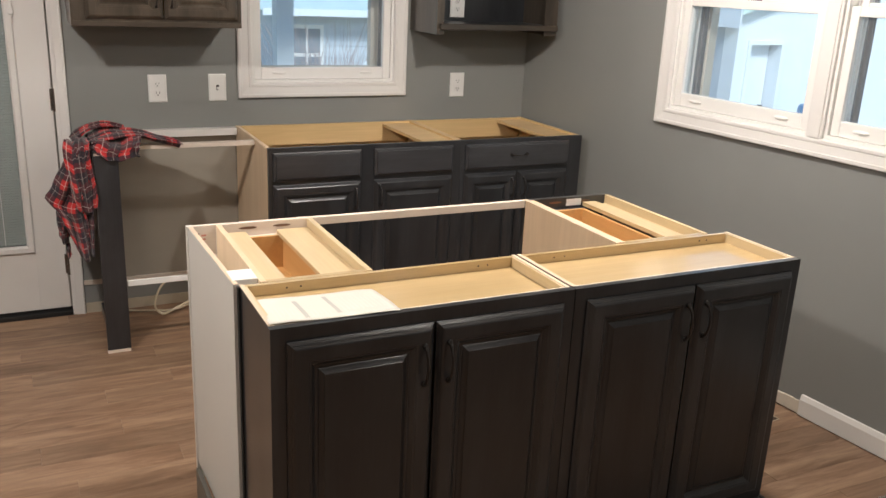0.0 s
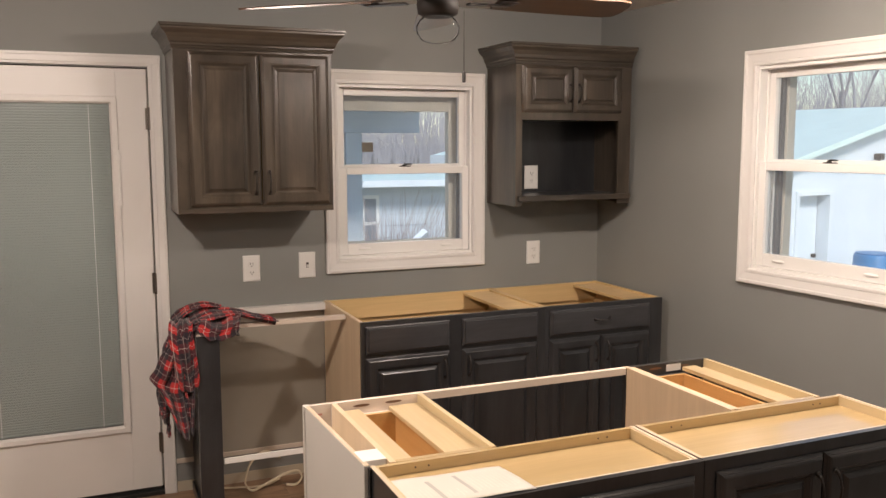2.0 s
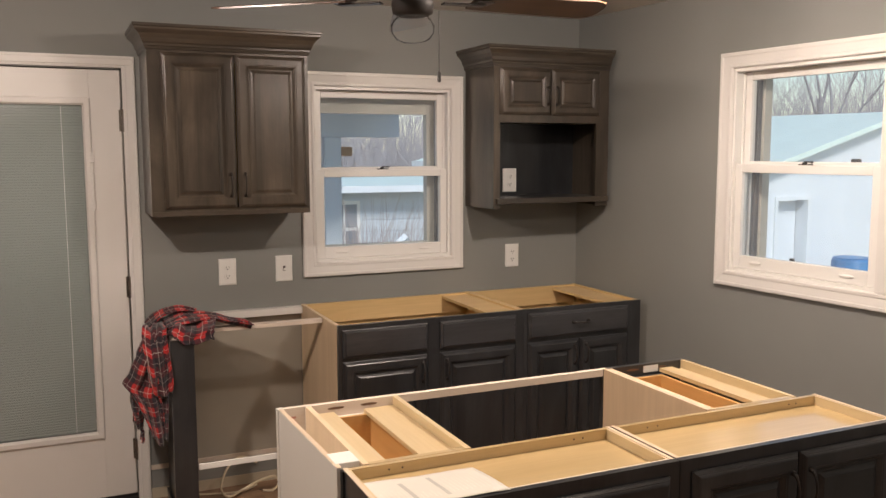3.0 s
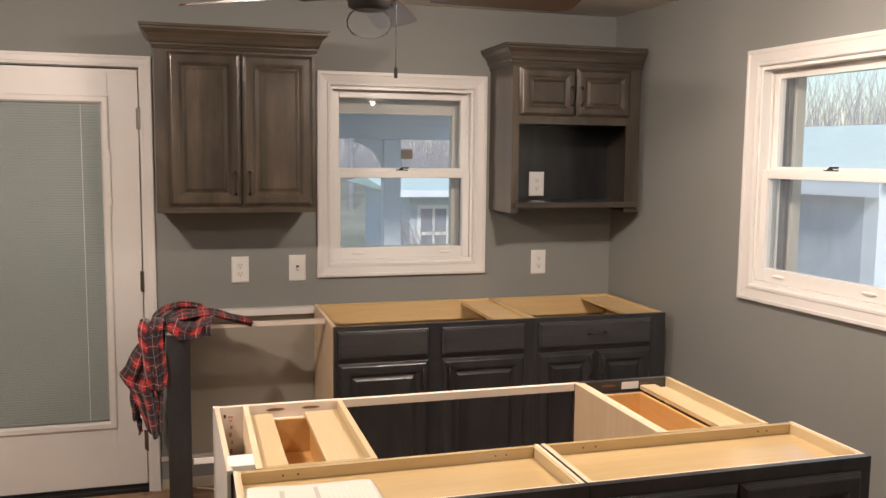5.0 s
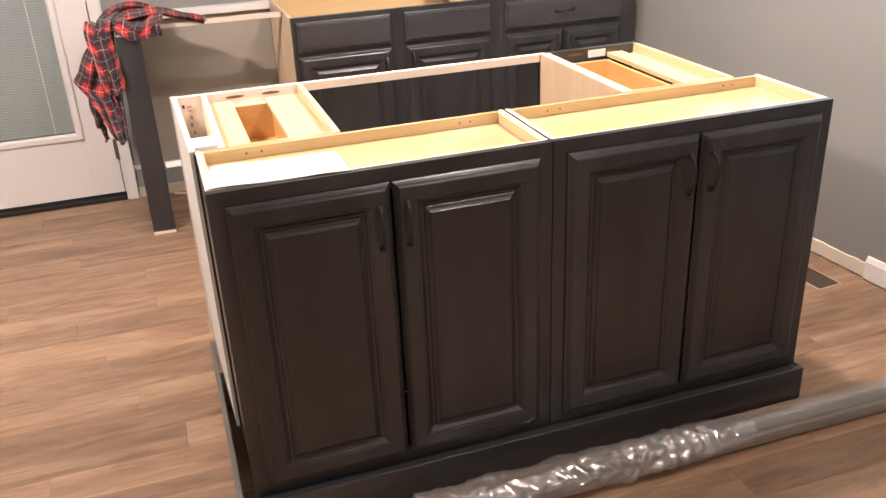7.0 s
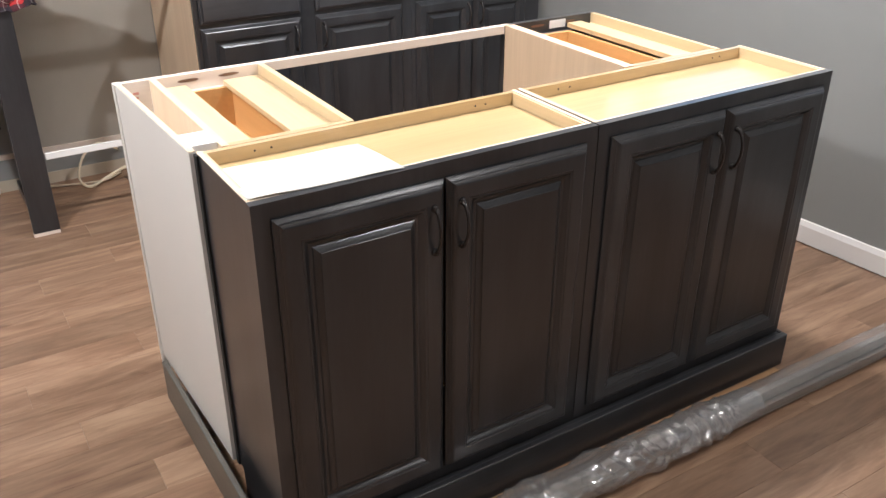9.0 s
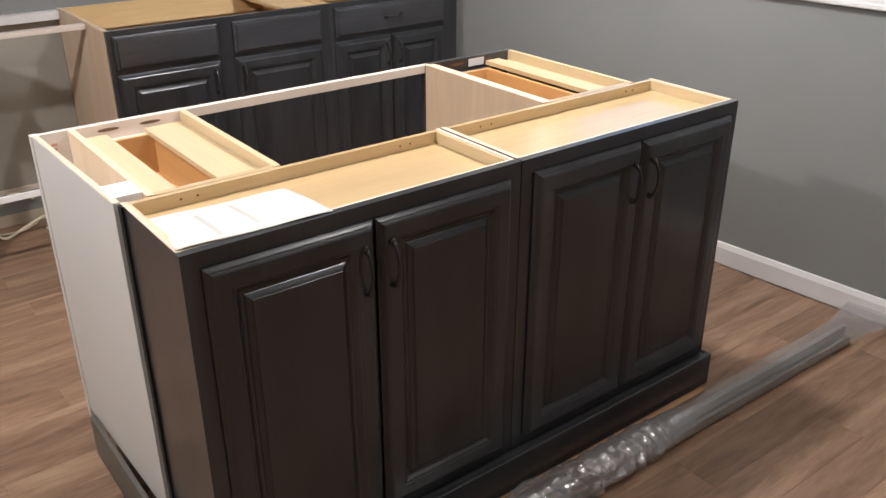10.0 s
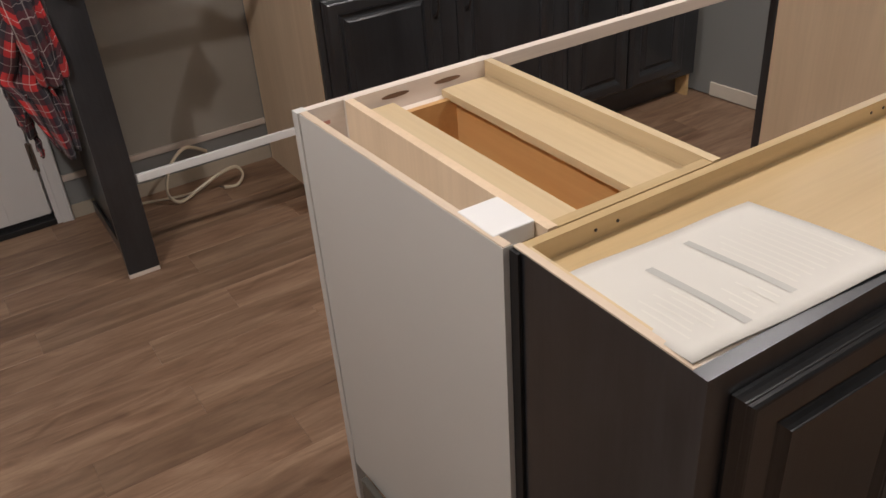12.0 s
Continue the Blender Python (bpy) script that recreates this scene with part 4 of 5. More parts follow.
for k in range(6):
    sheet_line(-0.126 + 0.010 * k, -0.1235 + 0.010 * k, -0.080 + 0.008 * (k % 3), -0.012 + 0.016 * (k % 2), INK_LIGHT)
for k in range(5):
    sheet_line(-0.045 + 0.010 * k, -0.0425 + 0.010 * k, -0.085 + 0.007 * (k % 3), -0.050 + 0.02 * (k % 2), INK_LIGHT)
for k in range(10):
    sheet_line(0.030 + 0.0105 * k, 0.0325 + 0.0105 * k, -0.07 + 0.006 * (k % 2), 0.035 + 0.011 * (k % 3), INK_LIGHT)

# ---- plaid shirt over the panel ----


def plaid_material():
    m, nt, b = nodes_of("red_plaid_flannel")
    uv = nt.nodes.new("ShaderNodeUVMap")
    uv.uv_map = "weave"
    sep = nt.nodes.new("ShaderNodeSeparateXYZ")
    nt.links.new(uv.outputs[0], sep.inputs[0])

    def band(axis, period, start, width):
        d = nt.nodes.new("ShaderNodeMath")
        d.operation = "MULTIPLY_ADD"
        d.inputs[1].default_value, d.inputs[2].default_value = 1 / period, -start
        nt.links.new(sep.outputs[axis], d.inputs[0])
        f = nt.nodes.new("ShaderNodeMath")
        f.operation = "FRACT"
        nt.links.new(d.outputs[0], f.inputs[0])
        lt = nt.nodes.new("ShaderNodeMath")
        lt.operation = "LESS_THAN"
        lt.inputs[1].default_value = width
        nt.links.new(f.outputs[0], lt.inputs[0])
        return lt.outputs[0]

    col = mix(nt, (0.47, 0.022, 0.022), (0.47, 0.022, 0.022), 0.0)
    for axis in (0, 1):
        half = nt.nodes.new("ShaderNodeMath")
        half.operation = "MULTIPLY"
        half.inputs[1].default_value = 0.86
        nt.links.new(band(axis, 0.088, 0.0, 0.52), half.inputs[0])
        col = mix(nt, col, (0.010, 0.012, 0.020), half.outputs[0])
    for axis in (0, 1):
        for st, wd, c, k in ((0.26, 0.030, (0.55, 0.50, 0.46), 0.35), (0.76, 0.034, (0.72, 0.68, 0.62), 0.45)):
            q = nt.nodes.new("ShaderNodeMath")
            q.operation = "MULTIPLY"
            q.inputs[1].default_value = k
            nt.links.new(band(axis, 0.088, st, wd), q.inputs[0])
            col = mix(nt, col, c, q.outputs[0])
    fuzz = noise_tex(nt, coords(nt, (1, 1, 1)), 420, 2.0)
    col = mix(nt, col, ramp(nt, fuzz, [(0.3, (0.75, 0.75, 0.75)), (0.7, (1, 1, 1))]), 0.5, "MULTIPLY")
    nt.links.new(col, b.inputs["Base Color"])
    b.inputs["Roughness"].default_value = 0.9
    b.inputs["Sheen Weight"].default_value = 0.2
    bump(nt, b, fuzz, 0.3, 0.001)
    return m


PLAID = plaid_material()


def cloth(name, path, widths, parent, seed, fold, lean=0.0):
    """A strip of cloth along a path in x and z, spread in y, with folds along its run."""
    ps = spline(path, 8)
    ws = spline([(a, b, 0) for a, b in widths], 8)
    bm = bmesh.new()
    layer = bm.loops.layers.uv.new("weave")
    nj = 28
    run, grid = 0.0, []
    for i, p in enumerate(ps):
        if i:
            run += (p - ps[i - 1]).length
        d = (ps[min(i + 1, len(ps) - 1)] - ps[max(i - 1, 0)]).normalized()
        nrm = Vector((-d.z, 0, d.x))
        w = ws[min(i, len(ws) - 1)]
        row = []
        for j in range(nj + 1):
            v = j / nj
            y = w.x + (w.y - w.x) * v
            amp = fold * (0.35 + 0.65 * i / len(ps))
            off = amp * math.sin(v * 17 + 1.3 * math.sin(i * 0.15 + seed)) + 0.6 * amp * noise.noise((i * 0.16 + seed, v * 5, seed))
            q = Vector((p.x, y, p.z)) + nrm * off + Vector((0.008 * noise.noise((i * .2, v * 7, seed + 3)), 0.010 * noise.noise((i * .2, v * 7, seed + 9)), 0))
            row.append((bm.verts.new(q), (run, v * 0.46 + seed * 0.1)))
        grid.append(row)
    for i in range(len(grid) - 1):
        for j in range(nj):
            quad = [grid[i][j], grid[i + 1][j], grid[i + 1][j + 1], grid[i][j + 1]]
            f = bm.faces.new([q[0] for q in quad])
            for lp, q in zip(f.loops, quad):
                lp[layer].uv = q[1]
    ob = part(name, bm, PLAID, parent, smooth=True)
    s = ob.modifiers.new("thickness", "SOLIDIFY")
    s.thickness = 0.004
    return ob


shirt = thing("plaid_shirt", pose(0, 0, 0.0295) @ Matrix.Diagonal((1, 1, 0.933, 1)), "red and black plaid flannel shirt draped over panel", "shirt")
cloth("shirt_body", [(1.20, 0, 0.880), (1.13, 0, 0.905), (1.05, 0, 0.915), (0.985, 0, 0.900), (0.945, 0, 0.840), (0.915, 0, 0.760), (0.890, 0, 0.640), (0.885, 0, 0.560), (0.895, 0, 0.500)],
      [(4.09, 4.47), (4.085, 4.46), (4.085, 4.44), (4.09, 4.42), (4.10, 4.40), (4.10, 4.36), (4.09, 4.33), (4.09, 4.30), (4.11, 4.28)], shirt, 1.0, 0.016)
cloth("sleeve", [(1.03, 0, 0.925), (0.975, 0, 0.900), (0.955, 0, 0.820), (0.965, 0, 0.700), (0.972, 0, 0.580), (0.975, 0, 0.460)],
      [(4.09, 4.24), (4.085, 4.22), (4.085, 4.20), (4.08, 4.18), (4.08, 4.17), (4.09, 4.17)], shirt, 2.3, 0.010)
hang = bmesh.new()
hl = hang.loops.layers.uv.new("weave")
hg = []
for i in range(31):
    t = i / 30
    z = 0.915 - 0.475 * t
    xa = 0.955 - 0.105 * math.sin(min(1.0, t * 1.7) * math.pi / 2) - 0.018 * math.exp(-((t - 0.52) / 0.06) ** 2) + 0.075 * max(0.0, t - 0.56) / 0.44
    xb = 1.018 - 0.022 * t
    row = []
    for j in range(25):
        u = j / 24
        x = xa + (xb - xa) * u
        y = 4.098 + 0.030 * math.sin(u * 15 + 2.5 * t + math.sin(4 * t)) * (0.3 + 0.7 * t) + 0.022 * noise.noise((u * 4, t * 5, 2)) - 0.012 * math.sin(math.pi * u)
        zz = z - 0.05 * u * (1 - u) * t + (0.09 * max(0.0, 0.35 - u) / 0.35 * t)
        row.append((hang.verts.new((x, y, zz)), (t * 0.48, u * 0.30)))
    hg.append(row)
for i in range(30):
    for j in range(24):
        quad = [hg[i][j], hg[i + 1][j], hg[i + 1][j + 1], hg[i][j + 1]]
        f = hang.faces.new([q[0] for q in quad])
        for lp, q in zip(f.loops, quad):
            lp[hl].uv = q[1]
front = part("shirt_front", hang, PLAID, shirt, smooth=True)
fs = front.modifiers.new("thickness", "SOLIDIFY")
fs.thickness = 0.004
cloth("cuff", [(0.90, 0, 0.500), (0.905, 0, 0.470), (0.905, 0, 0.425)], [(4.12, 4.20), (4.12, 4.20), (4.13, 4.19)], shirt, 3.7, 0.006)
cloth("other_sleeve", [(1.02, 0, 0.930), (1.10, 0, 0.955), (1.20, 0, 0.948), (1.30, 0, 0.915), (1.38, 0, 0.892)],
      [(4.12, 4.34), (4.13, 4.36), (4.16, 4.35), (4.18, 4.34), (4.19, 4.28)], shirt, 4.1, 0.012)
cloth("collar", [(0.96, 0, 0.905), (1.02, 0, 0.950), (1.10, 0, 0.965), (1.17, 0, 0.940)], [(4.30, 4.46), (4.30, 4.47), (4.30, 4.46), (4.32, 4.44)], shirt, 5.2, 0.012)



def front_fold(name, xa, xb, line, seed):
    """A lobe of cloth that comes over the top and hangs in front; line holds (y, z)."""
    ps = spline([(0, y, z) for y, z in line], 6)
    bm = bmesh.new()
    layer = bm.loops.layers.uv.new("weave")
    grid, run, nj = [], 0.0, 20
    for i, p in enumerate(ps):
        if i:
            run += (p - ps[i - 1]).length
        t = i / (len(ps) - 1)
        row = []
        for j in range(nj + 1):
            u = j / nj
            lobe = math.sin(math.pi * min(1.0, max(0.0, u))) ** 0.5
            x = xa + (xb - xa) * u + 0.012 * math.sin(5 * t + seed)
            y = p.y - 0.012 * math.sin(u * 15 + seed + 3 * t) * (0.4 + 0.6 * t) + 0.020 * noise.noise((u * 4, t * 4, seed))
            z = p.z + 0.016 * noise.noise((u * 6, t * 5, seed + 4)) + 0.055 * (1 - lobe) * t * t + 0.010 * math.sin(u * 9 + seed) * (1 - t)
            row.append((bm.verts.new((x, y, z)), (u * (xb - xa) + seed * 0.07, run)))
        grid.append(row)
    for i in range(len(grid) - 1):
        for j in range(nj):
            corners = [grid[i][j], grid[i + 1][j], grid[i + 1][j + 1], grid[i][j + 1]]
            f = bm.faces.new([q[0] for q in corners])
            for lp, q in zip(f.loops, corners):
                lp[layer].uv = q[1]
    ob = part(name, bm, PLAID, shirt, smooth=True)
    ob.modifiers.new("thickness", "SOLIDIFY").thickness = 0.004


front_fold("shirt_fold", 1.035, 1.205, [(4.30, 0.925), (4.20, 0.938), (4.12, 0.934), (4.078, 0.916), (4.068, 0.890), (4.068, 0.862)], 0.6)
front_fold("shirt_tail", 0.925, 1.016, [(4.24, 0.930), (4.15, 0.945), (4.09, 0.920), (4.066, 0.860), (4.064, 0.760), (4.070, 0.640)], 2.1)

# ---- bagged mouldings on the floor ----


def plastic_material(name, haze_share, gloss_share, gloss_rough):
    m = bpy.data.materials.new(name)
    m.use_nodes = True
    nt = m.node_tree
    nt.nodes.clear()
    out = nt.nodes.new("ShaderNodeOutputMaterial")
    tr = nt.nodes.new("ShaderNodeBsdfTransparent")
    tr.inputs["Color"].default_value = (0.93, 0.93, 0.93, 1)
    gl = nt.nodes.new("ShaderNodeBsdfGlossy")
    gl.inputs["Roughness"].default_value = gloss_rough
    df = nt.nodes.new("ShaderNodeBsdfTranslucent")
    df.inputs["Color"].default_value = (0.85, 0.85, 0.85, 1)
    dd = nt.nodes.new("ShaderNodeBsdfDiffuse")
    dd.inputs["Color"].default_value = (0.85, 0.85, 0.85, 1)
    haze = nt.nodes.new("ShaderNodeMixShader")
    haze.inputs[0].default_value = 0.5
    nt.links.new(df.outputs[0], haze.inputs[1])
    nt.links.new(dd.outputs[0], haze.inputs[2])
    m1 = nt.nodes.new("ShaderNodeMixShader")
    m1.inputs[0].default_value = haze_share
    nt.links.new(tr.outputs[0], m1.inputs[1])
    nt.links.new(haze.outputs[0], m1.inputs[2])
    m2 = nt.nodes.new("ShaderNodeMixShader")
    m2.inputs[0].default_value = gloss_share
    nt.links.new(m1.outputs[0], m2.inputs[1])
    nt.links.new(gl.outputs[0], m2.inputs[2])
    nt.links.new(m2.outputs[0], out.inputs["Surface"])
    return m


FILM = plastic_material("clear_plastic_film", 0.20, 0.14, 0.14)
FILM_WHITE = plastic_material("bunched_plastic_film", 0.32, 0.28, 0.17)
TRIM_GREY = wood("grey_stained_moulding", (0.24, 0.22, 0.195), (0.34, 0.31, 0.275), 0.45, "x", 5.0, 0.6, 0.1)
bag = thing("bagged_mouldings", pose(1.85, 1.962, 0, 0, 0, -0.6), "grey mouldings in a crumpled clear plastic sleeve", "bundle")
for y0, z0, x0, x1 in ((-0.036, 0.005, -0.10, 1.44), (0.000, 0.005, -0.14, 1.41), (-0.018, 0.037, -0.05, 1.43)):
    bm = bmesh.new()
    pr = [(0, 0), (0.034, 0), (0.034, 0.010), (0.026, 0.016), (0.020, 0.026), (0.008, 0.031), (0, 0.031)]
    ends = [[bm.verts.new((x, y0 + a, z0 + c)) for a, c in pr] for x in (x0, x1)]
    for i in range(len(pr)):
        j = (i + 1) % len(pr)
        bm.faces.new((ends[0][i], ends[0][j], ends[1][j], ends[1][i]))
    bm.faces.new(ends[0])
    bm.faces.new(ends[1][::-1])
    part("moulding", bm, TRIM_GREY, bag)


def sleeve(x0, x1, steps, around, radius, closed=True):
    """A film tube along x; radius(x, angle) gives its half width and half height there."""
    bm = bmesh.new()
    grid = []
    for i in range(steps + 1):
        x = x0 + (x1 - x0) * i / steps
        row = []
        for j in range(around):
            a = math.tau * j / around
            ry, rz, dx = radius(x, a)
            row.append(bm.verts.new((x + dx, ry * math.cos(a), max(0.002, 0.036 + rz * math.sin(a)))))
        grid.append(row)
    for i in range(steps):
        for j in range(around):
            jj = (j + 1) % around
            bm.faces.new((grid[i][j], grid[i + 1][j], grid[i + 1][jj], grid[i][jj]))
    return bm


def smooth_film(x, a):
    tail = max(0.0, (x - 1.42) / 0.20)
    k = 1 + 0.07 * noise.noise((x * 6, math.cos(a) * 1.5, math.sin(a) * 1.5)) + 0.05 * noise.noise((x * 22, math.cos(a) * 2.5, math.sin(a) * 2.5 + 3))
    return (0.047 + 0.045 * tail) * k, (0.036 - 0.030 * min(1.0, tail)) * k, 0.0


def bunched_film(x, a):
    c, s = math.cos(a), math.sin(a)
    wob = noise.noise((x * 8, c * 0.9, s * 0.9))
    ring = (0.5 + 0.5 * math.sin(x * 185 + 7.0 * wob + 1.5 * c)) ** 2
    cluster = min(1.0, max(0.12, 0.55 + 1.5 * noise.noise((x * 6.5, 0.4, 2.2))))
    fade = min(1.0, max(0.0, (0.64 - x) / 0.16))
    fold = 0.14 * ring * cluster + 0.85 * abs(noise.noise((x * 19 + 2 * wob, c * 1.3, s * 1.3))) * (0.4 + 0.6 * cluster)
    k = 0.97 + 0.78 * fold * fade
    return 0.048 * k, 0.038 * k, 0.016 * cluster * fade * noise.noise((x * 14, c * 2, s * 2 + 9))


part("plastic_sleeve", sleeve(0.30, 1.66, 110, 28, smooth_film), FILM, bag, "smooth clear plastic film")
part("bunched_plastic", sleeve(-0.28, 0.64, 340, 40, bunched_film), FILM_WHITE, bag, "crumpled bunched plastic film", smooth=True)
tagged(part("wood_strip", box(1.55, 2.70, 2.030, 2.048, 0.0, 0.012, 0.003), wood("oak_quarter_round", (0.34, 0.19, 0.09), (0.50, 0.31, 0.16), 0.45, "x", 3.0, 0.8, 0.1)), "thin oak moulding strip beside the island foot", "moulding")

# ---- ceiling fan ----
fan = thing("ceiling_fan", pose(1.654, 3.010, CEIL), "dark bronze ceiling fan with five walnut blades", "fan")
part("motor_housing", lathe([(0.070, 0.0), (0.080, -0.03), (0.064, -0.075), (0.090, -0.11), (0.106, -0.15), (0.108, -0.20), (0.088, -0.235), (0.068, -0.250)], 36), FAN_BRONZE, fan, smooth=True)
part("switch_cup", lathe([(0.064, -0.2505), (0.066, -0.270), (0.062, -0.295), (0.045, -0.304), (0.030, -0.302)], 36), FAN_BRONZE, fan, smooth=True)
for k in range(5):
    a = radians(-3 + 72 * k)
    bm = bmesh.new()
    add_box(bm, 0.10, 0.24, -0.018, 0.018, -0.262, -0.256, 0.002)
    add_box(bm, 0.20, 0.26, -0.045, 0.045, -0.2555, -0.2515, 0.0015)
    bmesh.ops.rotate(bm, verts=bm.verts, cent=(0, 0, 0), matrix=Matrix.Rotation(a, 3, "Z"))
    iron = part("blade_iron", bm, BRONZE, fan)
    bm = bmesh.new()
    outline = [(0.20, -0.055), (0.30, -0.064), (0.50, -0.072), (0.62, -0.074), (0.655, -0.062), (0.668, -0.030), (0.668, 0.030), (0.655, 0.062), (0.62, 0.074), (0.50, 0.072), (0.30, 0.064), (0.20, 0.055)]
    lows = [bm.verts.new((x, y, -0.2512 - 0.20 * y)) for x, y in outline]
    ups = [bm.verts.new((x, y, -0.2452 - 0.20 * y)) for x, y in outline]
    bm.faces.new(lows[::-1])
    bm.faces.new(ups)
    for i in range(len(outline)):
        j = (i + 1) % len(outline)
        bm.faces.new((lows[i], lows[j], ups[j], ups[i]))
    bl = part("blade", bm, BLADE, fan)
    bl.matrix_local = Matrix.Rotation(a, 4, "Z")
globe = bmesh.new()
bowl = [(0.040, -0.302), (0.058, -0.312), (0.068, -0.332), (0.066, -0.354), (0.052, -0.374), (0.028, -0.384), (0.004, -0.386)]
loops = [[globe.verts.new((q * math.cos(math.tau * k / 32), q * math.sin(math.tau * k / 32), z)) for k in range(32)] for q, z in bowl]
for a, b in zip(loops, loops[1:]):
    for k in range(32):
        globe.faces.new((a[k], a[(k + 1) % 32], b[(k + 1) % 32], b[k]))
globe.faces.new(loops[-1])
shade_glass = part("glass_shade", globe, glass_material("clear_bowl_glass", (0.97, 0.98, 0.98), 0.05, 1.07, 0.02), fan, "clear glass bowl shade", smooth=True)
shade_glass.visible_shadow = False
part("pull_chain", tube([(0.076, -0.030, -0.285), (0.076, -0.030, -0.470)], 0.0013, 6), BRONZE, fan)
part("chain_fob", tube([(0.076, -0.030, -0.470), (0.076, -0.030, -0.474), (0.076, -0.030, -0.500), (0.076, -0.030, -0.504)], [0.003, 0.0058, 0.0058, 0.004], 10), BRONZE, fan)

# ---- ceiling lamps ----
dl = thing("ceiling_lamp", pose(LAMPS[0][0], LAMPS[0][1], CEIL), "round white flush disc ceiling lamp, lit", "lamp", "flush ceiling lamps")
part("base_ring", lathe([(0.150, 0.0), (0.150, -0.012), (0.140, -0.020), (0.132, -0.020)], 36), PLATE, dl)
part("lens", lathe([(0.131, -0.021), (0.128, -0.025), (0.105, -0.030), (0.065, -0.033), (0.020, -0.034)], 36), LAMP_FACE, dl, "glowing frosted lens", smooth=True)
# The last copy belongs to the unseen fill lamp.
for lx, ly, watts in LAMPS[1:]:
    copy_thing(dl, pose(lx, ly, CEIL))

# ---- outside ----
GROUND_Z = -0.45


def lawn_material():
    m, nt, b = nodes_of("winter_lawn")
    f = noise_tex(nt, coords(nt, (1, 1, 1)), 0.35, 5.0)
    g = noise_tex(nt, coords(nt, (1, 1, 1)), 14.0, 4.0)
    col = ramp(nt, f, [(0.3, (0.25, 0.26, 0.20)), (0.7, (0.42, 0.41, 0.33))])
    col = mix(nt, col, ramp(nt, g, [(0.3, (0.7, 0.7, 0.65)), (0.7, (1, 1, 1))]), 0.6, "MULTIPLY")
    nt.links.new(col, b.inputs["Base Color"])
    b.inputs["Roughness"].default_value = 0.95
    return m


LAWN = lawn_material()
SIDING = paint("white_siding_paint", (0.80, 0.84, 0.87), 0.6, 0.05, 40, 0.1)
PORCH = paint("pale_blue_porch_paint", (0.84, 0.87, 0.88), 0.55, 0.06, 60, 0.1)
CREAM = paint("cream_beam_paint", (0.62, 0.60, 0.50), 0.6, 0.06, 60, 0.1)
ROOF = paint("pale_green_roof", (0.76, 0.90, 0.82), 0.5, 0.08, 20, 0.1)
# White side wall in shade; the shade is put in as blue-grey.
SHADEWALL = paint("shade_blue_side_wall", (0.52, 0.58, 0.64), 0.8, 0.10, 30, 0.2)
BARK = paint("grey_bark", (0.27, 0.27, 0.29), 0.9, 0.2, 40, 0.5)
BARREL = paint("blue_barrel_plastic", (0.03, 0.22, 0.48), 0.4, 0.06, 40, 0.05)
DARKPANE = paint("dark_far_pane", (0.24, 0.28, 0.32), 0.15, 0.1, 10, 0.0)
ORANGE = paint("orange_brown_shed", (0.42, 0.22, 0.10), 0.8, 0.1, 20, 0.1)



def rise(x, y):
    """The yard falls away from the house, then climbs to a bank."""
    r = math.hypot(x - 1, y - 1)
    t = min(1.0, max(0.0, (r - 4.5) / 9.0))
    return GROUND_Z - 0.9 * t * t * (3 - 2 * t) + 2.6 * (1 - math.exp(-max(0.0, r - 24) / 22))


bm = bmesh.new()
nx, ny = 90, 90
grid = []
for i in range(nx + 1):
    row = []
    for j in range(ny + 1):
        x, y = -140 + 280 * i / nx, -140 + 280 * j / ny
        row.append(bm.verts.new((x, y, rise(x, y) + 0.25 * noise.noise((x * 0.05, y * 0.05, 0)) * min(1, max(0, math.hypot(x, y) - 22) / 10))))
    grid.append(row)
for i in range(nx):
    for j in range(ny):
        bm.faces.new((grid[i][j], grid[i + 1][j], grid[i + 1][j + 1], grid[i][j + 1]))
tagged(part("ground", bm, LAWN, smooth=True), "pale winter lawn rising to a wooded bank", "ground", kind="structure")

# white gabled outbuilding: local x runs along its gable end, y along its long side
shed = thing("outbuilding", pose(12.0, 12.0, -1.40, 0, 0, 9), "white gabled outbuilding with a pale green roof", "building")
L, D, H, R = 8.0, 11.0, 2.74, 0.92
part("gable_wall", boxes([(0, 0.38, 0, 0.28, 0, H), (1.26, L, 0, 0.28, 0, H), (0.38, 1.26, 0, 0.28, 2.12, H)]), SIDING, shed)
part("side_wall", box(0.0, 0.14, 0.2805, D, 0, H), SHADEWALL, shed, "side wall with its shade put in as blue-grey")
part("far_wall", boxes([(L - 0.14, L, 0.2805, D, 0, H), (0.14, L - 0.14, D - 0.14, D, 0, H)]), SIDING, shed)
bm = bmesh.new()
a = [bm.verts.new(p) for p in ((0, 0, H), (L, 0, H), (L / 2, 0, H + R))]
b = [bm.verts.new(p) for p in ((0, 0.12, H), (L, 0.12, H), (L / 2, 0.12, H + R))]
bm.faces.new(a)
bm.faces.new(b[::-1])
for i in range(3):
    bm.faces.new((a[i], a[(i + 1) % 3], b[(i + 1) % 3], b[i]))
part("gable", bm, SIDING, shed)
for s in (0, 1):
    bm = bmesh.new()
    x0, x1 = (-0.35, L / 2) if s == 0 else (L + 0.35, L / 2)
    lo = [bm.verts.new(p) for p in ((x0, -0.30, H - 0.10), (x1, -0.30, H + R + 0.03), (x1, D + 0.3, H + R + 0.03), (x0, D + 0.3, H - 0.10))]
    hi = [bm.verts.new((v.co.x, v.co.y, v.co.z + 0.10)) for v in lo]
    bm.faces.new(lo)
    bm.faces.new(hi[::-1])
    for i in range(4):
        bm.faces.new((lo[i], lo[(i + 1) % 4], hi[(i + 1) % 4], hi[i]))
    part("roof", bm, ROOF, shed)
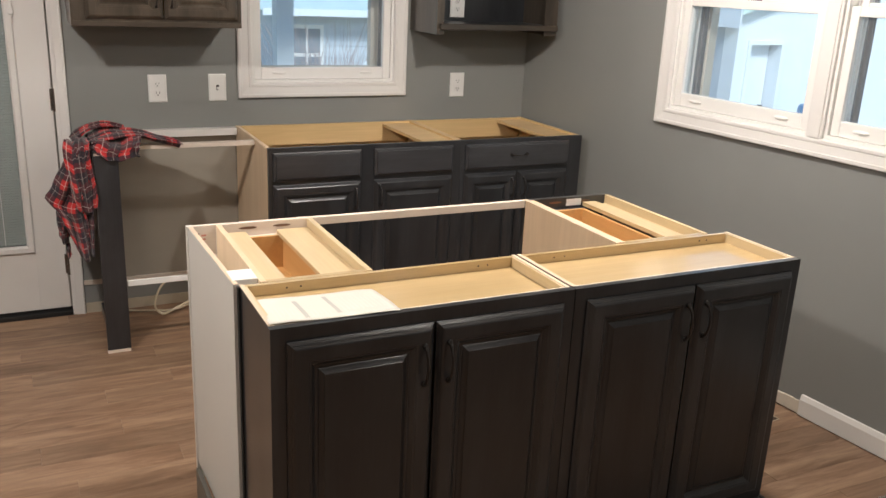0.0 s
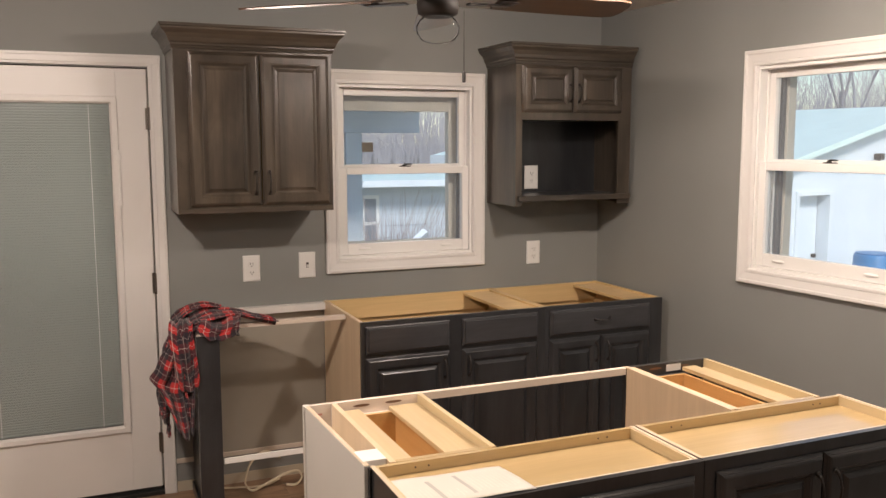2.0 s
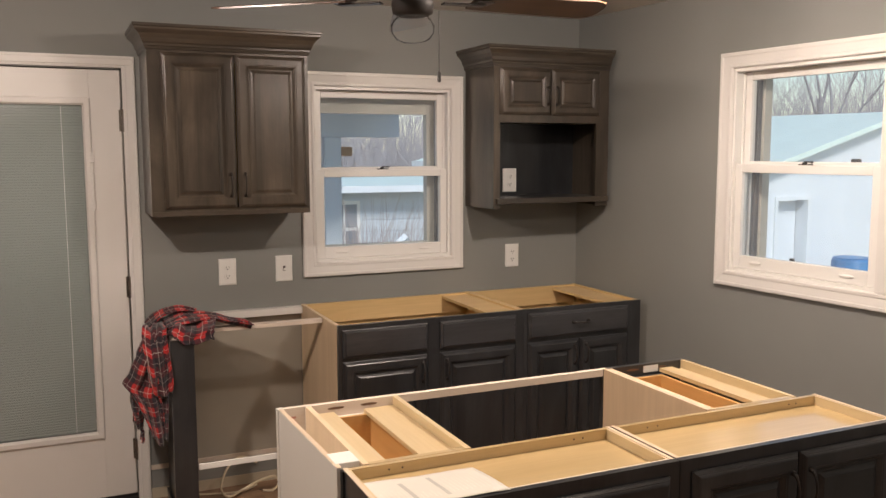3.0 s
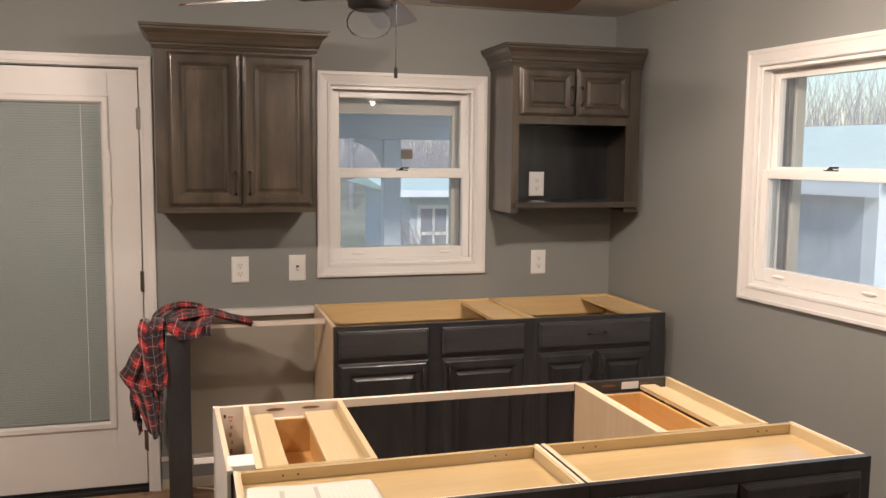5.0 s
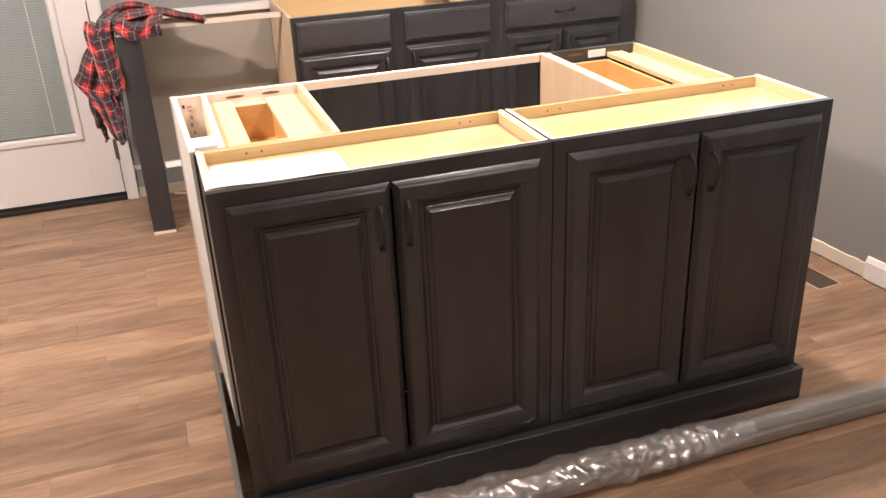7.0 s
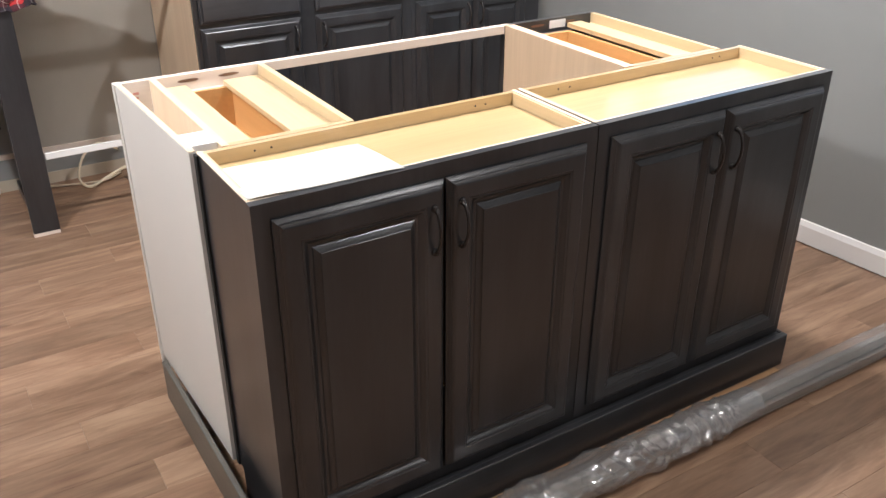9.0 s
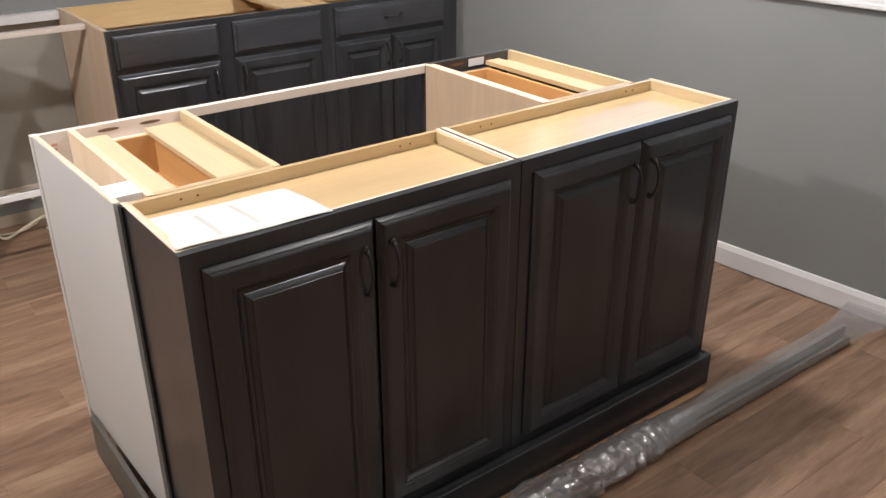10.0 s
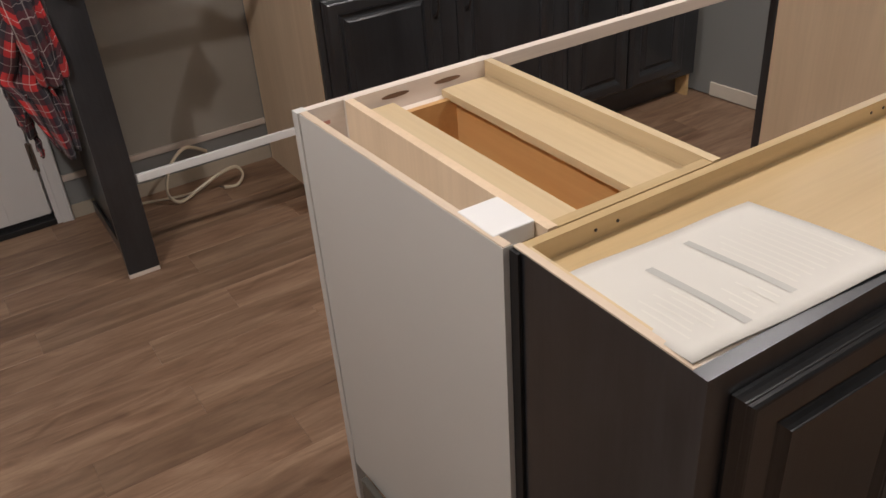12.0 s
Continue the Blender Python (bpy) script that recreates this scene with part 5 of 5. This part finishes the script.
part("fascia", box(-0.40, -0.36, -0.30, D + 0.3, H - 0.32, H + 0.01), SIDING, shed)
dr = part("door", box(0.40, 1.24, 0.22, 0.26, 0.02, 2.10), SIDING, shed)
part("door_frame", boxes([(0.30, 0.38, -0.03, 0.0, 0, 2.20), (1.26, 1.34, -0.03, 0.0, 0, 2.20), (0.38, 1.26, -0.03, 0.0, 2.12, 2.20)]), PORCH, shed)
part("door_knob", box(1.12, 1.19, 0.15, 0.22, 0.95, 1.02, 0.01), BRONZE, dr)
part("wall_lamp", boxes([(2.58, 2.70, -0.16, -0.002, 2.74, 2.86), (2.61, 2.67, -0.12, -0.06, 2.66, 2.74)], 0.02), BRONZE, shed, "small dark wall lamp")

bar = thing("barrel", pose(13.4, 11.3, rise(13.4, 11.3) + 0.02) @ Matrix.Diagonal((1.12, 1.12, 1.18, 1)), "blue plastic barrel standing by the outbuilding", "barrel")
part("drum", lathe([(0.27, 0.0), (0.29, 0.04), (0.30, 0.28), (0.31, 0.30), (0.30, 0.32), (0.30, 0.58), (0.31, 0.60), (0.30, 0.62), (0.29, 0.86), (0.27, 0.90)], 28), BARREL, bar, smooth=True)
part("lid", lathe([(0.25, 0.895), (0.265, 0.912), (0.20, 0.918)], 28), BARREL, bar)

# covered porch outside the single window
po = thing("porch", pose(0, YB + THICK, GROUND_Z), "pale blue porch with posts and low fascia", "porch")
part("deck", box(-1.2, 3.34, 0.02, 2.9, -0.2, 0.30), PORCH, po)
bm = bmesh.new()
lo = [bm.verts.new(p) for p in ((-1.4, 1.1, 2.66), (3.38, 1.1, 2.66), (3.38, 2.95, 2.40), (-1.4, 2.95, 2.40))]
hi = [bm.verts.new((v.co.x, v.co.y, v.co.z + 0.12)) for v in lo]
bm.faces.new(lo)
bm.faces.new(hi[::-1])
for i in range(4):
    bm.faces.new((lo[i], lo[(i + 1) % 4], hi[(i + 1) % 4], hi[i]))
part("porch_roof", bm, PORCH, po)
part("fascia_beam", box(-1.3, 3.34, 2.68, 2.82, 2.19, 2.40), PORCH, po)
for lo_z, hi_z in ((2.192, 2.225), (2.300, 2.318), (2.365, 2.398)):
    part("fascia_trim", box(-1.29, 3.335, 2.662, 2.679, lo_z, hi_z), SIDING, po)
for px in (0.20, 2.68):
    part("post", box(px, px + 0.14, 2.68, 2.82, 0.302, 2.188), PORCH, po)
    bm = bmesh.new()
    arc = [(px - 0.002, 1.86)] + [(px - 0.002 - 0.24 * (1 - math.cos(a * math.pi / 12)), 1.88 + 0.28 * math.sin(a * math.pi / 12)) for a in range(7)] + [(px - 0.245, 2.187), (px - 0.002, 2.187)]
    near, far = [[bm.verts.new((x, y, z)) for x, z in arc] for y in (2.71, 2.79)]
    bm.faces.new(near)
    bm.faces.new(far[::-1])
    for k in range(len(arc)):
        j = (k + 1) % len(arc)
        bm.faces.new((near[k], near[j], far[j], far[k]))
    part("bracket", bm, PORCH, po, "curved timber bracket")
tagged(part("birdhouse", boxes([(2.825, 2.93, 7.47, 7.58, 1.58, 1.66)], 0.008), ORANGE), "orange-brown birdhouse fixed to the porch post", "birdhouse")

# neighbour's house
# White siding whose shade is put in as a grey-blue colour.
SHADED_SIDING = paint("shade_tinted_siding", (0.60, 0.66, 0.72), 0.7, 0.06, 30, 0.1)
nb = thing("house", pose(4.7, 14.6, -1.35, 0, 0, -4), "white sided neighbouring house with a pale roof", "house")
part("wall", box(0, 5.2, 0, 6, 0, 2.35), SHADED_SIDING, nb)
bm = bmesh.new()
lo = [bm.verts.new(p) for p in ((-0.4, -0.5, 2.36), (5.6, -0.5, 2.36), (5.6, 6.5, 2.36), (-0.4, 6.5, 2.36), (-0.4, 3.0, 2.54), (5.6, 3.0, 2.54))]
for q in ((0, 1, 5, 4), (2, 3, 4, 5), (0, 4, 3), (1, 2, 5), (0, 3, 2, 1)):
    bm.faces.new([lo[i] for i in q])
part("roof", bm, ROOF, nb)
part("fascia", box(-0.4, 5.6, -0.53, -0.501, 2.29, 2.40), SIDING, nb)
for k in range(11):
    part("siding_board", box(0.01, 5.19, -0.02, -0.001, 0.2 * k, 0.2 * k + 0.188), SHADED_SIDING, nb)
for wx in (0.12, 3.4):
    w = part("window", box(wx, wx + 0.56, -0.06, -0.021, 1.17, 2.13), VINYL, nb)
    for a in (1.23, 1.68):
        for b in (0.06, 0.30):
            part("pane", box(wx + b, wx + b + 0.20, -0.07, -0.061, a, a + 0.39), DARKPANE, w)

# long white boards in the yard, tilted up to fit the camera's view
for k, (a, b) in enumerate((((3.2, 11.6, rise(3.2, 11.6) + 0.02), (5.03, 11.5, 0.45)), ((3.45, 11.75, rise(3.45, 11.75) + 0.02), (5.06, 11.6, 0.39)))):
    tagged(part("white_board", tube([a, b], 0.06, 4), SIDING), "long white board tilted up in the yard", "board", "boards in the yard")


def grow(bm, base, way, length, radius, depth, rg):
    pts, rad = [base], [radius]
    d = way.normalized()
    n = 4
    for i in range(n):
        d = (d + Vector((rg.uniform(-0.16, 0.16), rg.uniform(-0.16, 0.16), rg.uniform(-0.02, 0.12)))).normalized()
        pts.append(pts[-1] + d * (length / n))
        rad.append(radius * (1 - 0.5 * (i + 1) / n))
    tube(pts, rad, 5 if depth > 1 else 3, bm)
    if depth <= 0:
        return
    for i in range(2, n + 1):
        for _ in range(2):
            side = Vector((rg.uniform(-1, 1), rg.uniform(-1, 1), rg.uniform(0.2, 0.9)))
            grow(bm, pts[i], d * 0.8 + side * 0.8, length * rg.uniform(0.45, 0.7), rad[i] * 0.62, depth - 1, rg)


def tree(x, y, h, seed):
    rg = random.Random(seed)
    t = thing("tree", pose(x, y, rise(x, y)), "bare leafless winter tree with fine branches", "tree", "bare trees beyond the lawn")
    part("trunk", tube([(0, 0, 0), (0.05, 0, h * 0.16), (0, 0.04, h * 0.32)], [h * 0.016, h * 0.012, h * 0.010], 8), BARK, t)
    bm = bmesh.new()
    for k in range(3):
        grow(bm, Vector((0, 0.02, h * (0.22 + 0.05 * k))), Vector((rg.uniform(-0.6, 0.6), rg.uniform(-0.6, 0.6), 1.0)), h * 0.42, h * 0.0055, 4, rg)
    part("crown", bm, BARK, t)
    return t


for k, (x, y, h) in enumerate(((29, 15, 10), (34, 22, 12), (27, 24, 9), (38, 12, 11), (31, 7, 10), (23, 29, 9), (7, 33, 9), (1, 32, 10), (20, 38, 11), (33, 30, 12), (41, 20, 12))):
    tree(x, y, h, 50 + k)


TWIG = paint("pale_twig_bark", (0.36, 0.30, 0.29), 0.9, 0.2, 20, 0.2)


def twigs(name, x, y, n, h, seed, label):
    rg = random.Random(seed)
    bm = bmesh.new()
    for _ in range(n):
        a = rg.uniform(0, math.tau)
        r = rg.uniform(0, 0.35)
        p = Vector((r * math.cos(a), r * math.sin(a), 0))
        d = Vector((0.35 * math.cos(a), 0.35 * math.sin(a), 1.0))
        hh = h * rg.uniform(0.6, 1.0)
        tube([p, p + d * hh * 0.5, p + (d + Vector((rg.uniform(-.2, .2), rg.uniform(-.2, .2), 0))) * hh], [0.006, 0.0045, 0.002], 3, bm)
    ob = part(name, bm, TWIG)
    ob.matrix_world = pose(x, y, rise(x, y))
    return tagged(ob, label, "shrub", kind="")


twigs("shrub", 5.2, 13.2, 260, 2.3, 5, "bare twiggy shrub in the yard")
twigs("shrub", 4.6, 12.9, 180, 2.0, 6, "bare twiggy shrub in the yard")

# a far belt of leafless scrub
rg = random.Random(11)
bm = bmesh.new()
for k in range(15000):
    a = rg.uniform(radians(-8), radians(112))
    r = rg.uniform(44, 62)
    x, y = r * math.cos(a), r * math.sin(a)
    z = rise(x, y)
    hh = rg.uniform(1.5, 6.5)
    tube([(x, y, z), (x + rg.uniform(-.6, .6), y + rg.uniform(-.6, .6), z + hh * 0.6), (x + rg.uniform(-1.4, 1.4), y + rg.uniform(-1.4, 1.4), z + hh)], [0.017, 0.012, 0.005], 3, bm)
# Distance haze is put into the scrub's pale colour.
tagged(part("far_scrub", bm, paint("haze_tinted_twigs", (0.42, 0.41, 0.44), 0.9, 0.2, 5, 0.1)), "belt of leafless scrub on the bank, haze in its colour", "scrub", kind="stuff")

# ---- floor planks, each its own piece ----
PW, PL = 0.124, 0.914
bm = bmesh.new()
add_box(bm, 0.0002, PL - 0.0002, 0.0002, PW - 0.0002, -0.006, 0.0)
bmesh.ops.bevel(bm, geom=[e for e in bm.edges if all(v.co.z > -0.001 for v in e.verts)], offset=0.0006, segments=1, affect="EDGES")
full = bpy.data.meshes.new("plank")
bm.to_mesh(full)
bm.free()
full.materials.append(PLANK)
rg = random.Random(3)
y, r = YB - PW, 0
while y > 0.4:
    x = -0.9 - (r * 0.43 % 1.0) * PL + rg.uniform(-0.08, 0.08)
    lim = 3.27 + (YB - y) * math.tan(radians(SKEW))
    while x < lim:
        if x + PL <= lim:
            ob = new("plank", full)
        else:
            bm = bmesh.new()
            add_box(bm, 0.0002, lim - x, 0.0002, PW - 0.0002, -0.006, 0.0)
            me = bpy.data.meshes.new("plank")
            bm.to_mesh(me)
            bm.free()
            me.materials.append(PLANK)
            ob = new("plank", me)
        ob.parent = FLOOR
        ob.location = (x, y, 0)
        x += PL
    y -= PW
    r += 1
